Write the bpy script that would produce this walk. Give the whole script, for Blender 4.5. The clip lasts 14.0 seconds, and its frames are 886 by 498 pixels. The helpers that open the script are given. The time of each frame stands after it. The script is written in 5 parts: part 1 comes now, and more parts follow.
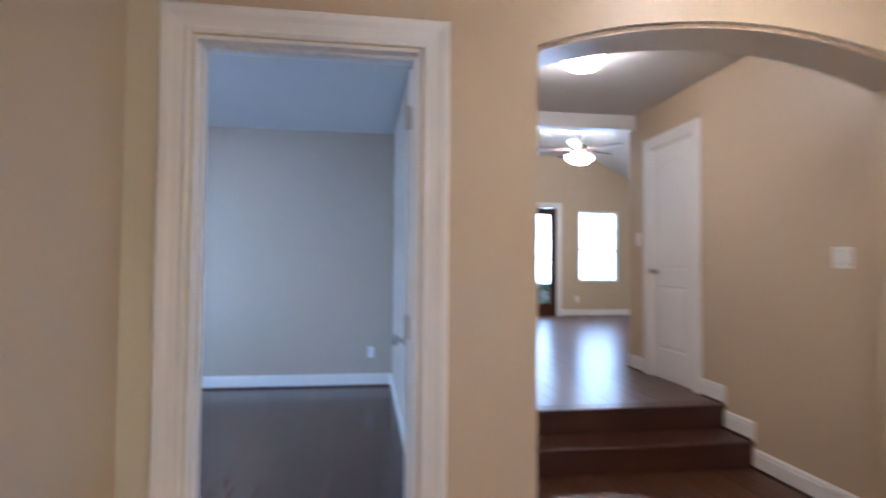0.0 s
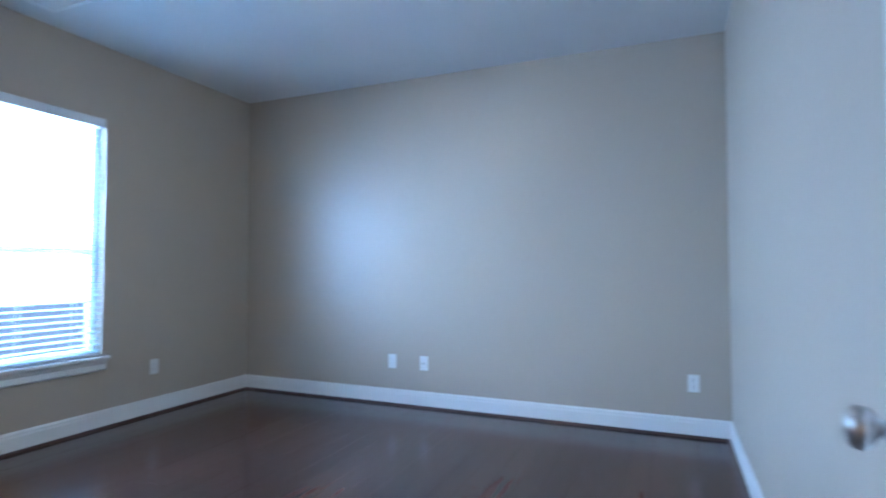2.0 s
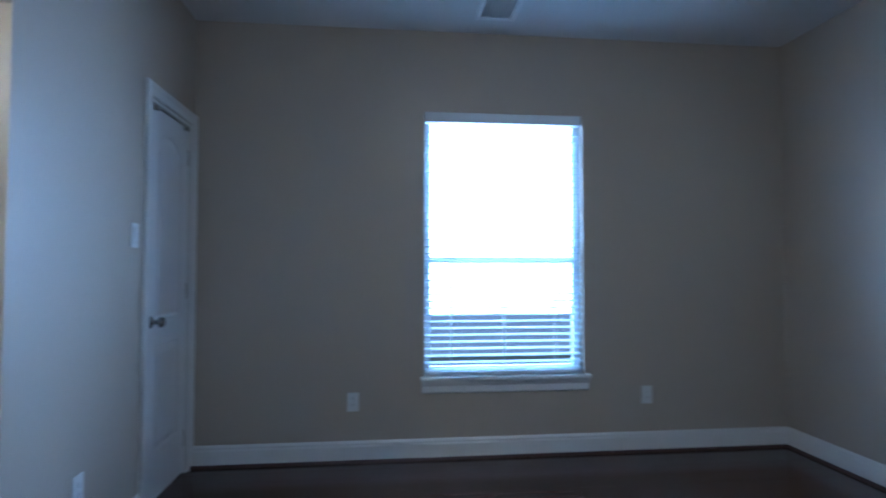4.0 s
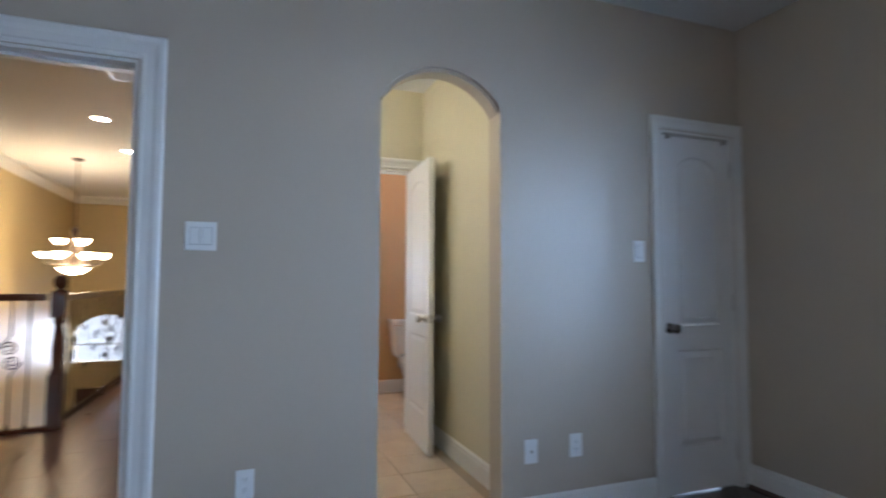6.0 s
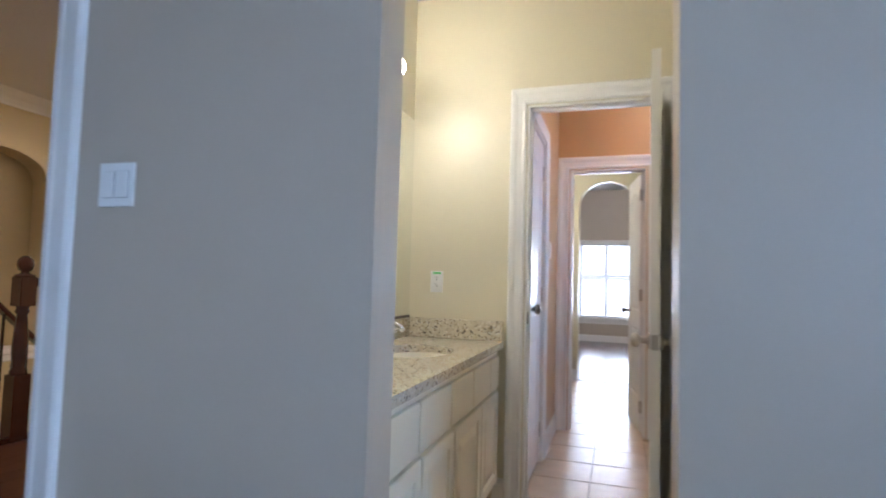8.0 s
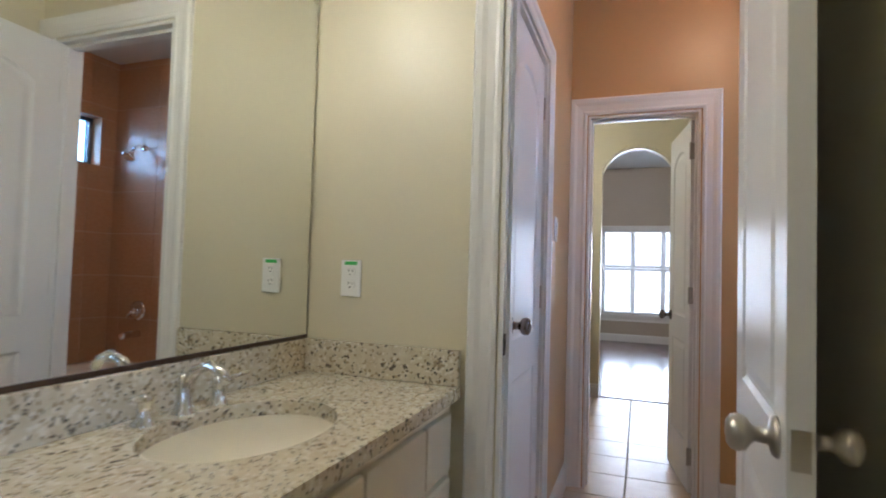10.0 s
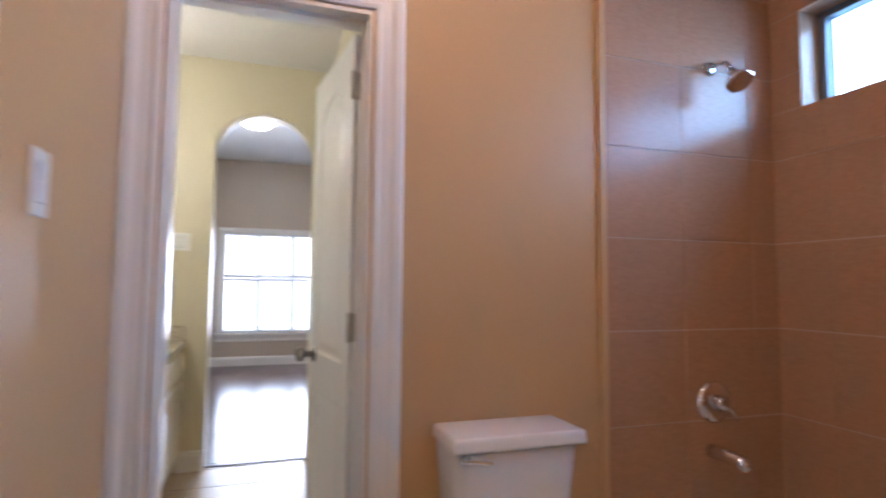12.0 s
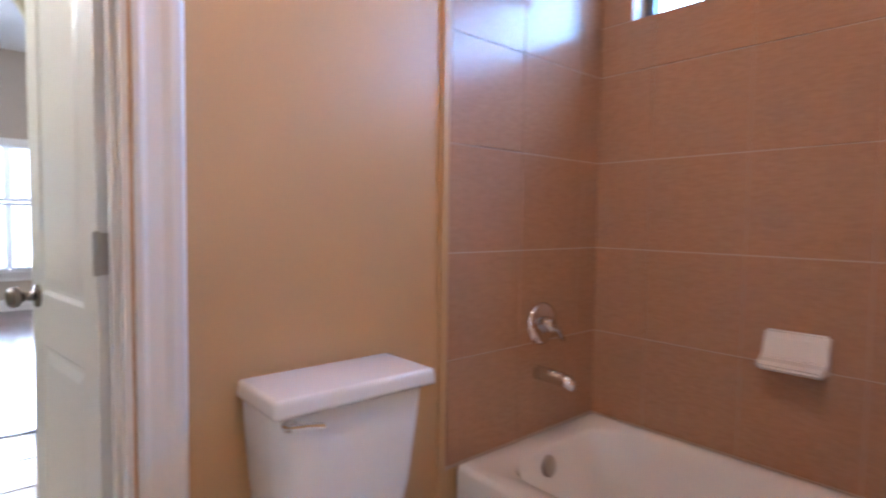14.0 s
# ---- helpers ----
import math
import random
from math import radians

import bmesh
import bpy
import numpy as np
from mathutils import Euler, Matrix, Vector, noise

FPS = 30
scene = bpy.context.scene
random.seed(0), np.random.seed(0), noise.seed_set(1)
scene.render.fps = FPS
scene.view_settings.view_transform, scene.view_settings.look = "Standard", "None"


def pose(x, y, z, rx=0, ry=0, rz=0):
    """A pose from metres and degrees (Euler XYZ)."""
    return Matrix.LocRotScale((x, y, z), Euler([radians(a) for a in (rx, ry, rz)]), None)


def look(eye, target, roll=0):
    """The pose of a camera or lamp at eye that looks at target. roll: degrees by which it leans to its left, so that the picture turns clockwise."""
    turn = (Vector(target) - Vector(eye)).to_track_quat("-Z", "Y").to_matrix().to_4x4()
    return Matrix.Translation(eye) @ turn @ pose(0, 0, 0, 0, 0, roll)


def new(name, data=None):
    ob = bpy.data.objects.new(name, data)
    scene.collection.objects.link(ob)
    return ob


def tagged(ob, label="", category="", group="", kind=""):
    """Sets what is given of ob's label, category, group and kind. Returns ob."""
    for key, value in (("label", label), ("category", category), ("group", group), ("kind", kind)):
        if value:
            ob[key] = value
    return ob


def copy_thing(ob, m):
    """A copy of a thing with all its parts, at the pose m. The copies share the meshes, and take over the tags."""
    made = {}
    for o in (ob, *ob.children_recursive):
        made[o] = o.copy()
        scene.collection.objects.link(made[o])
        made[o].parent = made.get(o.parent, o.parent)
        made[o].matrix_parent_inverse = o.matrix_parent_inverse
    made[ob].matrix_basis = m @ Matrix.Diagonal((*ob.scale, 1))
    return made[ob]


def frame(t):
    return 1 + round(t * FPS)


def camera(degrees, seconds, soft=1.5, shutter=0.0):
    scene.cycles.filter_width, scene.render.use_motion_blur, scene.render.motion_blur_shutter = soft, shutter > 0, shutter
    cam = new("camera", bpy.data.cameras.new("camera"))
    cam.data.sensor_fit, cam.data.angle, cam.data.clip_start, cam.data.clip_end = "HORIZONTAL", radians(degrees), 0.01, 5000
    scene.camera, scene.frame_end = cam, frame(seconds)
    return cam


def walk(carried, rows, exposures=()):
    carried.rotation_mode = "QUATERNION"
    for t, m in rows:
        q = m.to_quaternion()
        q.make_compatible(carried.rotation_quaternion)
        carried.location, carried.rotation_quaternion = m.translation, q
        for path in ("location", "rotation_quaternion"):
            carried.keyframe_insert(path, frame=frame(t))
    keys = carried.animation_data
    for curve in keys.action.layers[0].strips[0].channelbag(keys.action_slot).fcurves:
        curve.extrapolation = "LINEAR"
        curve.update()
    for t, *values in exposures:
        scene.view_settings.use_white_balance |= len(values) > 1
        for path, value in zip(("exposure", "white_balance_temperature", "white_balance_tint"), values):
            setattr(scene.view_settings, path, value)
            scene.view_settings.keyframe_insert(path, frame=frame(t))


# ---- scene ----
cam = camera(79.0, 14.0, soft=1.9, shutter=0.5)
PATH = [
    (0, (0.197, -1.961, 1.282), (0.483, 0.017, 1.342), 0.5),
    (0.1, (0.185, -1.857, 1.266), (0.384, 0.131, 1.372), 0.2),
    (0.4, (0.191, -1.564, 1.216), (0.199, 0.43, 1.375), -0.0),
    (0.5, (0.204, -1.448, 1.215), (0.16, 0.546, 1.362), 0.3),
    (0.6, (0.206, -1.348, 1.196), (0.11, 0.644, 1.356), -0.0),
    (1, (0.19, -0.931, 1.149), (-0.058, 1.047, 1.307), 0.0),
    (1.5, (0.176, -0.392, 1.105), (-0.284, 1.549, 1.242), -0.3),
    (2, (0.130, -0.141, 1.112), (-0.645, 1.701, 1.187), 0.0),
    (2.5, (0.007, 0.151, 1.085), (-1.13, 1.795, 1.141), -0.4),
    (3, (-0.083, 0.392, 1.094), (-1.603, 1.691, 1.16), -0.5),
    (3.2, (-0.116, 0.53, 1.144), (-1.781, 1.637, 1.21), -0.3),
    (5.3, (-0.361, 2.107, 1.212), (-1.86, 0.786, 1.307), -0.3),
    (5.5, (-0.456, 2.219, 1.218), (-1.753, 0.7, 1.318), -0.3),
    (6, (-0.751, 2.343, 1.165), (-1.46, 0.477, 1.288), 0.2),
    (6.5, (-1.123, 2.273, 1.139), (-1.33, 0.289, 1.274), 0.6),
    (7, (-1.515, 2.05, 1.129), (-1.331, 0.061, 1.253), 1.2),
    (7.5, (-1.703, 1.576, 1.13), (-1.3, -0.38, 1.238), 1.5),
    (8, (-1.836, 1.051, 1.122), (-1.22, -0.848, 1.239), 1.6),
    (8.2, (-1.841, 0.836, 1.127), (-1.153, -1.039, 1.233), 1.6),
    (10.3, (-1.758, -0.414, 1.160), (-1.070, -2.291, 1.231), 1.7),
    (10.5, (-1.761, -0.576, 1.177), (-1.208, -2.496, 1.254), 2.0),
    (11, (-1.714, -1.031, 1.154), (-1.478, -3.013, 1.274), 1.5),
    (11.5, (-1.722, -1.390, 1.148), (-1.876, -3.378, 1.302), 1.0),
    (11.8, (-1.741, -1.567, 1.161), (-2.161, -3.515, 1.326), -0.0),
    (12, (-1.763, -1.672, 1.184), (-2.381, -3.569, 1.321), 0.5),
    (12.5, (-1.816, -1.784, 1.202), (-2.913, -3.452, 1.311), 0.6),
    (13, (-1.798, -1.824, 1.170), (-3.249, -3.193, 1.307), 0.3),
    (13.4, (-1.805, -1.850, 1.127), (-3.343, -3.118, 1.199), -0.1),
    (13.5, (-1.812, -1.855, 1.120), (-3.322, -3.156, 1.152), -0.3),
    (14, (-1.819, -2.068, 1.130), (-3.133, -3.572, 1.024), 0.8),
]
EXPOSURES = [(0.0, 0.28, 4780, 17), (0.5, 0.48, 5020, 17), (1.5, 0.58, 4950, 12), (2.0, 0.50, 4680, 11), (3.0, 0.12, 4480, 11), (5.3, -0.66, 4700, 13), (6.0, -0.32, 5430, 15),
             (7.0, 0.08, 5200, 14), (8.0, -0.25, 5300, 17), (10.3, -0.75, 5300, 14), (11.0, -0.66, 5450, 19), (11.5, -0.60, 5650, 19), (12.0, -0.25, 5300, 18), (12.5, -0.42, 5000, 22), (13.0, -0.40, 4780, 24), (13.5, -0.12, 4860, 24), (14.0, 0.26, 4950, 18)]
walk(cam, [(t, look(eye, target, roll)) for t, eye, target, roll in PATH], EXPOSURES)

# ---- world and light ----
world = bpy.data.worlds.new("world")
scene.world = world
world.use_nodes = True
wn = world.node_tree.nodes
sky = wn.new("ShaderNodeTexSky")
sky.sky_type, sky.sun_disc = "NISHITA", False
sky.sun_elevation, sky.sun_rotation = radians(50), radians(150)
wn["Background"].inputs["Strength"].default_value = 0.12
world.node_tree.links.new(sky.outputs[0], wn["Background"].inputs["Color"])

sun = new("sun", bpy.data.lights.new("sun", "SUN"))
sun.data.energy, sun.data.angle, sun.data.color = 3.0, radians(0.5), (1.0, 0.95, 0.88)
sun.matrix_world = look((0, 0, 0), (-0.32, 0.55, -0.77))


def area_lamp(name, m, w, h, power, color):
    lamp = bpy.data.lights.new(name, "AREA")
    lamp.shape, lamp.size, lamp.size_y, lamp.energy, lamp.color = "RECTANGLE", w, h, power, color
    ob = new(name, lamp)
    ob.matrix_world = m
    return ob


DAY = (0.58, 0.78, 1.0)
WARM, SOFTWARM = (1.0, 0.70, 0.40), (1.0, 0.82, 0.58)
SB = -10.1        # second bedroom, far wall
# daylight at the bedroom window, the tub window and the second bedroom's window
area_lamp("window_light", look((-3.98, 1.91, 1.73), (0, 1.91, 1.57)), 2.2, 1.75, 250, DAY)
area_lamp("tub_window_light", look((-4.15, -2.62, 2.25), (-2.0, -2.62, 1.75)), 2.2, 0.9, 105, (0.38, 0.66, 1.0))
area_lamp("shutter_window_light", look((-2.13, SB - 0.55, 1.25), (-2.13, -6.0, 0.9)), 2.2, 1.7, 330, (0.92, 0.97, 1.0))
area_lamp("game_room_window_light", look((4.3, 8.6, 2.0), (3.5, 4.0, 1.0)), 2.6, 2.2, 170, (0.72, 0.88, 1.0))
area_lamp("foyer_window_light", look((1.45, -9.35, 0.12), (1.35, -4.0, -1.0)), 1.3, 1.0, 75, (0.9, 0.95, 1.0))


# ---- materials ----
def material(name, base, rough=0.5, metal=0.0, vary=0.06, scale=3.0, grain=60.0, bump=0.05, spec=0.5, coat=0.0):
    m = bpy.data.materials.new(name)
    m.use_nodes = True
    n, l = m.node_tree.nodes, m.node_tree.links
    b = n["Principled BSDF"]
    b.inputs["Roughness"].default_value, b.inputs["Metallic"].default_value = rough, metal
    b.inputs["Specular IOR Level"].default_value = spec
    b.inputs["Coat Weight"].default_value = coat
    co = n.new("ShaderNodeTexCoord")
    big, fine = n.new("ShaderNodeTexNoise"), n.new("ShaderNodeTexNoise")
    big.inputs["Scale"].default_value, fine.inputs["Scale"].default_value = scale, grain
    big.inputs["Detail"].default_value = fine.inputs["Detail"].default_value = 4
    for t in (big, fine):
        l.new(co.outputs["Object"], t.inputs["Vector"])
    ramp = n.new("ShaderNodeMix")
    ramp.data_type = "RGBA"
    ramp.inputs[6].default_value = (*[c * (1 - vary) for c in base], 1)
    ramp.inputs[7].default_value = (*[min(1, c * (1 + vary)) for c in base], 1)
    l.new(big.outputs["Fac"], ramp.inputs[0])
    l.new(ramp.outputs[2], b.inputs["Base Color"])
    if bump:
        bp = n.new("ShaderNodeBump")
        bp.inputs["Strength"].default_value, bp.inputs["Distance"].default_value = bump, 0.004
        l.new(fine.outputs["Fac"], bp.inputs["Height"])
        l.new(bp.outputs[0], b.inputs["Normal"])
    return m


def glow(name, color, strength):
    m = bpy.data.materials.new(name)
    m.use_nodes = True
    b = m.node_tree.nodes["Principled BSDF"]
    b.inputs["Base Color"].default_value = (0.9, 0.88, 0.84, 1)
    b.inputs["Emission Color"].default_value = (*color, 1)
    b.inputs["Emission Strength"].default_value = strength
    b.inputs["Roughness"].default_value = 0.3
    return m


def glass(name):
    m = bpy.data.materials.new(name)
    m.use_nodes = True
    b = m.node_tree.nodes["Principled BSDF"]
    b.inputs["Transmission Weight"].default_value, b.inputs["Roughness"].default_value = 1.0, 0.0
    b.inputs["IOR"].default_value = 1.02
    return m


def wood_floor(name, dark, light, rough, along, spread=0.35, spec=0.5):
    """Hand-scraped planks: colour by plank, long grain, a soft waviness."""
    m = bpy.data.materials.new(name)
    m.use_nodes = True
    n, l = m.node_tree.nodes, m.node_tree.links
    b = n["Principled BSDF"]
    b.inputs["Specular IOR Level"].default_value = spec
    co, mp, info = n.new("ShaderNodeTexCoord"), n.new("ShaderNodeMapping"), n.new("ShaderNodeObjectInfo")
    mp.inputs["Scale"].default_value = (12, 0.7, 12) if along == "y" else (0.7, 12, 12)
    l.new(co.outputs["Object"], mp.inputs["Vector"])
    l.new(info.outputs["Random"], mp.inputs["Location"])
    g, s = n.new("ShaderNodeTexNoise"), n.new("ShaderNodeTexNoise")
    g.inputs["Scale"].default_value, g.inputs["Detail"].default_value, g.inputs["Distortion"].default_value = 3.0, 4, 0.3
    s.inputs["Scale"].default_value, s.inputs["Detail"].default_value = 2.0, 2
    l.new(mp.outputs[0], g.inputs["Vector"])
    l.new(co.outputs["Object"], s.inputs["Vector"])
    mix = n.new("ShaderNodeMix")
    mix.data_type = "RGBA"
    mix.inputs[6].default_value, mix.inputs[7].default_value = (*dark, 1), (*light, 1)
    add = n.new("ShaderNodeMath")
    add.operation = "MULTIPLY_ADD"
    l.new(info.outputs["Random"], add.inputs[0])
    add.inputs[1].default_value = spread
    l.new(g.outputs["Fac"], add.inputs[2])
    sub = n.new("ShaderNodeMath")
    sub.operation, sub.use_clamp = "SUBTRACT", True
    l.new(add.outputs[0], sub.inputs[0])
    sub.inputs[1].default_value = 0.2
    l.new(sub.outputs[0], mix.inputs[0])
    l.new(mix.outputs[2], b.inputs["Base Color"])
    rr = n.new("ShaderNodeMapRange")
    rr.inputs[3].default_value, rr.inputs[4].default_value = rough - 0.02, rough + 0.05
    l.new(s.outputs["Fac"], rr.inputs[0])
    l.new(rr.outputs[0], b.inputs["Roughness"])
    bp = n.new("ShaderNodeBump")
    bp.inputs["Strength"].default_value, bp.inputs["Distance"].default_value = 0.05, 0.002
    l.new(g.outputs["Fac"], bp.inputs["Height"])
    l.new(bp.outputs[0], b.inputs["Normal"])
    return m


def stone(name, base, second, rough, scale, speck=None, by_piece=0.0, stretch=(1, 1, 1)):
    """Mottled tile or granite; with speck, dark and light grains."""
    m = bpy.data.materials.new(name)
    m.use_nodes = True
    n, l = m.node_tree.nodes, m.node_tree.links
    b = n["Principled BSDF"]
    b.inputs["Roughness"].default_value = rough
    co, info = n.new("ShaderNodeTexCoord"), n.new("ShaderNodeObjectInfo")
    off = n.new("ShaderNodeVectorMath")
    off.operation = "ADD"
    l.new(co.outputs["Object"], off.inputs[0])
    sc = n.new("ShaderNodeMath")
    sc.operation = "MULTIPLY"
    sc.inputs[1].default_value = 20.0 * by_piece
    l.new(info.outputs["Random"], sc.inputs[0])
    l.new(sc.outputs[0], off.inputs[1])
    t = n.new("ShaderNodeTexNoise")
    t.inputs["Scale"].default_value, t.inputs["Detail"].default_value, t.inputs["Roughness"].default_value = scale, 8, 0.65
    sv = n.new("ShaderNodeVectorMath")
    sv.operation = "MULTIPLY"
    sv.inputs[1].default_value = stretch
    l.new(off.outputs[0], sv.inputs[0])
    l.new(sv.outputs[0], t.inputs["Vector"])
    st = n.new("ShaderNodeMapRange")
    st.inputs[1].default_value, st.inputs[2].default_value = 0.32, 0.68
    l.new(t.outputs["Fac"], st.inputs[0])
    mix = n.new("ShaderNodeMix")
    mix.data_type = "RGBA"
    mix.inputs[6].default_value, mix.inputs[7].default_value = (*base, 1), (*second, 1)
    l.new(st.outputs[0], mix.inputs[0])
    last = mix.outputs[2]
    if speck:
        for color, vs, low in speck:
            v = n.new("ShaderNodeTexVoronoi")
            v.inputs["Scale"].default_value = vs
            l.new(off.outputs[0], v.inputs["Vector"])
            cut = n.new("ShaderNodeSeparateColor")
            l.new(v.outputs["Color"], cut.inputs[0])
            gt = n.new("ShaderNodeMath")
            gt.operation = "GREATER_THAN"
            gt.inputs[1].default_value = low
            l.new(cut.outputs[0], gt.inputs[0])
            mx = n.new("ShaderNodeMix")
            mx.data_type = "RGBA"
            mx.inputs[7].default_value = (*color, 1)
            l.new(gt.outputs[0], mx.inputs[0])
            l.new(last, mx.inputs[6])
            last = mx.outputs[2]
    l.new(last, b.inputs["Base Color"])
    bp = n.new("ShaderNodeBump")
    bp.inputs["Strength"].default_value, bp.inputs["Distance"].default_value = 0.06, 0.002
    l.new(t.outputs["Fac"], bp.inputs["Height"])
    l.new(bp.outputs[0], b.inputs["Normal"])
    return m


GREIGE = material("greige_wall_paint", (0.495, 0.425, 0.335), 0.35, vary=0.03, scale=1.2, grain=220, bump=0.10, spec=0.42)
TAN = material("tan_wall_paint", (0.55, 0.44, 0.295), 0.42, vary=0.03, scale=1.2, grain=220, bump=0.10)
# yellower tan: warm chandelier light and sun put into the wall colour
LITTAN = material("warm_lit_tan_wall", (0.56, 0.445, 0.235), 0.45, vary=0.03, scale=1.2, grain=220, bump=0.10)
CREAM = material("cream_wall_paint", (0.64, 0.59, 0.43), 0.40, vary=0.03, scale=1.2, grain=220, bump=0.10)
ORANGE = material("warm_tan_wall_paint", (0.55, 0.345, 0.16), 0.36, vary=0.03, scale=1.2, grain=220, bump=0.10)
CEILING = material("textured_ceiling_paint", (0.72, 0.71, 0.69), 0.85, vary=0.03, scale=2, grain=48, bump=0.7)
TRIM = material("white_trim_paint", (0.80, 0.79, 0.76), 0.28, vary=0.015, scale=4, grain=90, bump=0.02)
DOORW = material("white_door_paint", (0.80, 0.79, 0.77), 0.37, vary=0.015, scale=3, grain=120, bump=0.03)
SHOE = material("dark_shoe_moulding", (0.045, 0.022, 0.016), 0.4)
CABINET = material("antique_white_cabinet_paint", (0.72, 0.67, 0.53), 0.38, vary=0.03, scale=5, grain=120, bump=0.03)
PLASTIC = material("white_plastic", (0.82, 0.82, 0.80), 0.35, vary=0.01, bump=0)
SHADOWGAP = material("rocker_gap_shade", (0.30, 0.30, 0.30), 0.6, bump=0)
SLOT = material("dark_slot", (0.03, 0.03, 0.03), 0.6, bump=0)
GREENMARK = material("green_sticker", (0.08, 0.55, 0.12), 0.6, bump=0)
NICKEL = material("satin_nickel", (0.50, 0.47, 0.43), 0.28, 1.0, vary=0.04, bump=0.01)
BRONZE = material("aged_bronze", (0.10, 0.075, 0.06), 0.32, 0.9, vary=0.1, bump=0.02)
# knob nickel with dark surroundings put into the colour; also dark lamp rims
DARKMETAL = material("shaded_nickel_and_dark_rim", (0.27, 0.245, 0.23), 0.26, 1.0, vary=0.06, bump=0.01)
CHROME = material("chrome", (0.78, 0.78, 0.78), 0.08, 1.0, vary=0.01, bump=0)
PORCELAIN = material("white_porcelain", (0.82, 0.80, 0.77), 0.10, vary=0.01, bump=0, coat=0.5)
VINYL = material("white_vinyl", (0.80, 0.82, 0.84), 0.45, vary=0.02, bump=0.01)


def translucent(m, share, color):
    """Lets part of the light through a thin slat."""
    n, l = m.node_tree.nodes, m.node_tree.links
    out, b = n["Material Output"], n["Principled BSDF"]
    thin, mix = n.new("ShaderNodeBsdfTranslucent"), n.new("ShaderNodeMixShader")
    thin.inputs["Color"].default_value = (*color, 1)
    mix.inputs[0].default_value = share
    l.new(b.outputs[0], mix.inputs[1])
    l.new(thin.outputs[0], mix.inputs[2])
    l.new(mix.outputs[0], out.inputs["Surface"])
    return m


SLATVINYL = translucent(material("white_vinyl_slat", (0.80, 0.82, 0.84), 0.45, vary=0.02, bump=0.01), 0.5, (0.75, 0.85, 0.90))
MAHOGANY = material("dark_mahogany_stain", (0.060, 0.020, 0.012), 0.22, vary=0.3, scale=8, grain=40, bump=0.04, coat=0.3)
IRON = material("dark_bronze_iron", (0.030, 0.018, 0.013), 0.45, 0.6, vary=0.1, bump=0.03)
FRAMEDARK = material("dark_window_frame", (0.14, 0.16, 0.18), 0.4, 0.3)
BLADE = material("dark_fan_blade", (0.07, 0.04, 0.03), 0.4)
ROOFING = material("shingle_roof", (0.26, 0.30, 0.34), 0.9, vary=0.3, scale=6, grain=25, bump=0.4)
SIDING = material("pale_neighbour_brick", (0.55, 0.50, 0.46), 0.9, vary=0.15, scale=4, grain=30, bump=0.3)
LEAF = material("leaf_green", (0.07, 0.12, 0.035), 0.6, vary=0.4, scale=20, bump=0)
LAWN = material("lawn", (0.07, 0.11, 0.04), 0.9, vary=0.4, scale=2, grain=80, bump=0.5)
BARK = material("bark", (0.12, 0.09, 0.07), 0.9)
GLASS = glass("clear_glass")
MIRROR = material("mirror_silver", (0.90, 0.92, 0.90), 0.015, 1.0, vary=0.0, bump=0)
WALNUT = wood_floor("dark_walnut_planks", (0.018, 0.010, 0.009), (0.125, 0.064, 0.048), 0.18, "y", 0.45, spec=0.55)
HALLWOOD = wood_floor("red_brown_planks", (0.040, 0.015, 0.008), (0.115, 0.047, 0.023), 0.27, "y", 0.15, spec=0.3)
STEPWOOD = wood_floor("dark_stair_wood", (0.035, 0.014, 0.009), (0.085, 0.034, 0.020), 0.30, "x", 0.1)
FLOORTILE = stone("beige_floor_tile", (0.54, 0.42, 0.30), (0.64, 0.52, 0.38), 0.30, 7, by_piece=1)
GROUT = material("sandy_grout", (0.40, 0.33, 0.25), 0.9, vary=0.08, bump=0.2)
WALLTILE = stone("terracotta_beige_tile", (0.40, 0.23, 0.135), (0.465, 0.278, 0.167), 0.24, 60, by_piece=1, stretch=(0.5, 0.5, 1.5))
WALLGROUT = material("pale_grout", (0.50, 0.38, 0.28), 0.9, vary=0.05, bump=0.1)
GRANITE = stone("speckled_granite", (0.55, 0.48, 0.34), (0.68, 0.63, 0.50), 0.13, 30,
                speck=[((0.74, 0.70, 0.60), 130, 0.86), ((0.36, 0.29, 0.19), 140, 0.91), ((0.11, 0.10, 0.085), 190, 0.95), ((0.15, 0.125, 0.10), 110, 0.972)])


# ---- builders ----
def mesh_of(name, bm, mats):
    me = bpy.data.meshes.new(name)
    bmesh.ops.recalc_face_normals(bm, faces=bm.faces)
    bm.to_mesh(me)
    bm.free()
    for m in mats if isinstance(mats, (list, tuple)) else [mats]:
        me.materials.append(m)
    return me


def part(name, bm, mats, parent=None, label="", smooth=False):
    ob = new(name, mesh_of(name, bm, mats))
    if smooth:
        ob.data.polygons.foreach_set("use_smooth", [True] * len(ob.data.polygons))
        ob.data.update()
    if parent:
        ob.parent = parent
    return tagged(ob, label)


def structure(name, bm, mats, label=""):
    return tagged(part(name, bm, mats), label, kind="structure")


def thing(name, m, label, category, group=""):
    ob = new(name)
    ob.empty_display_size = 0.1
    ob.matrix_world = m
    return tagged(ob, label, category, group)


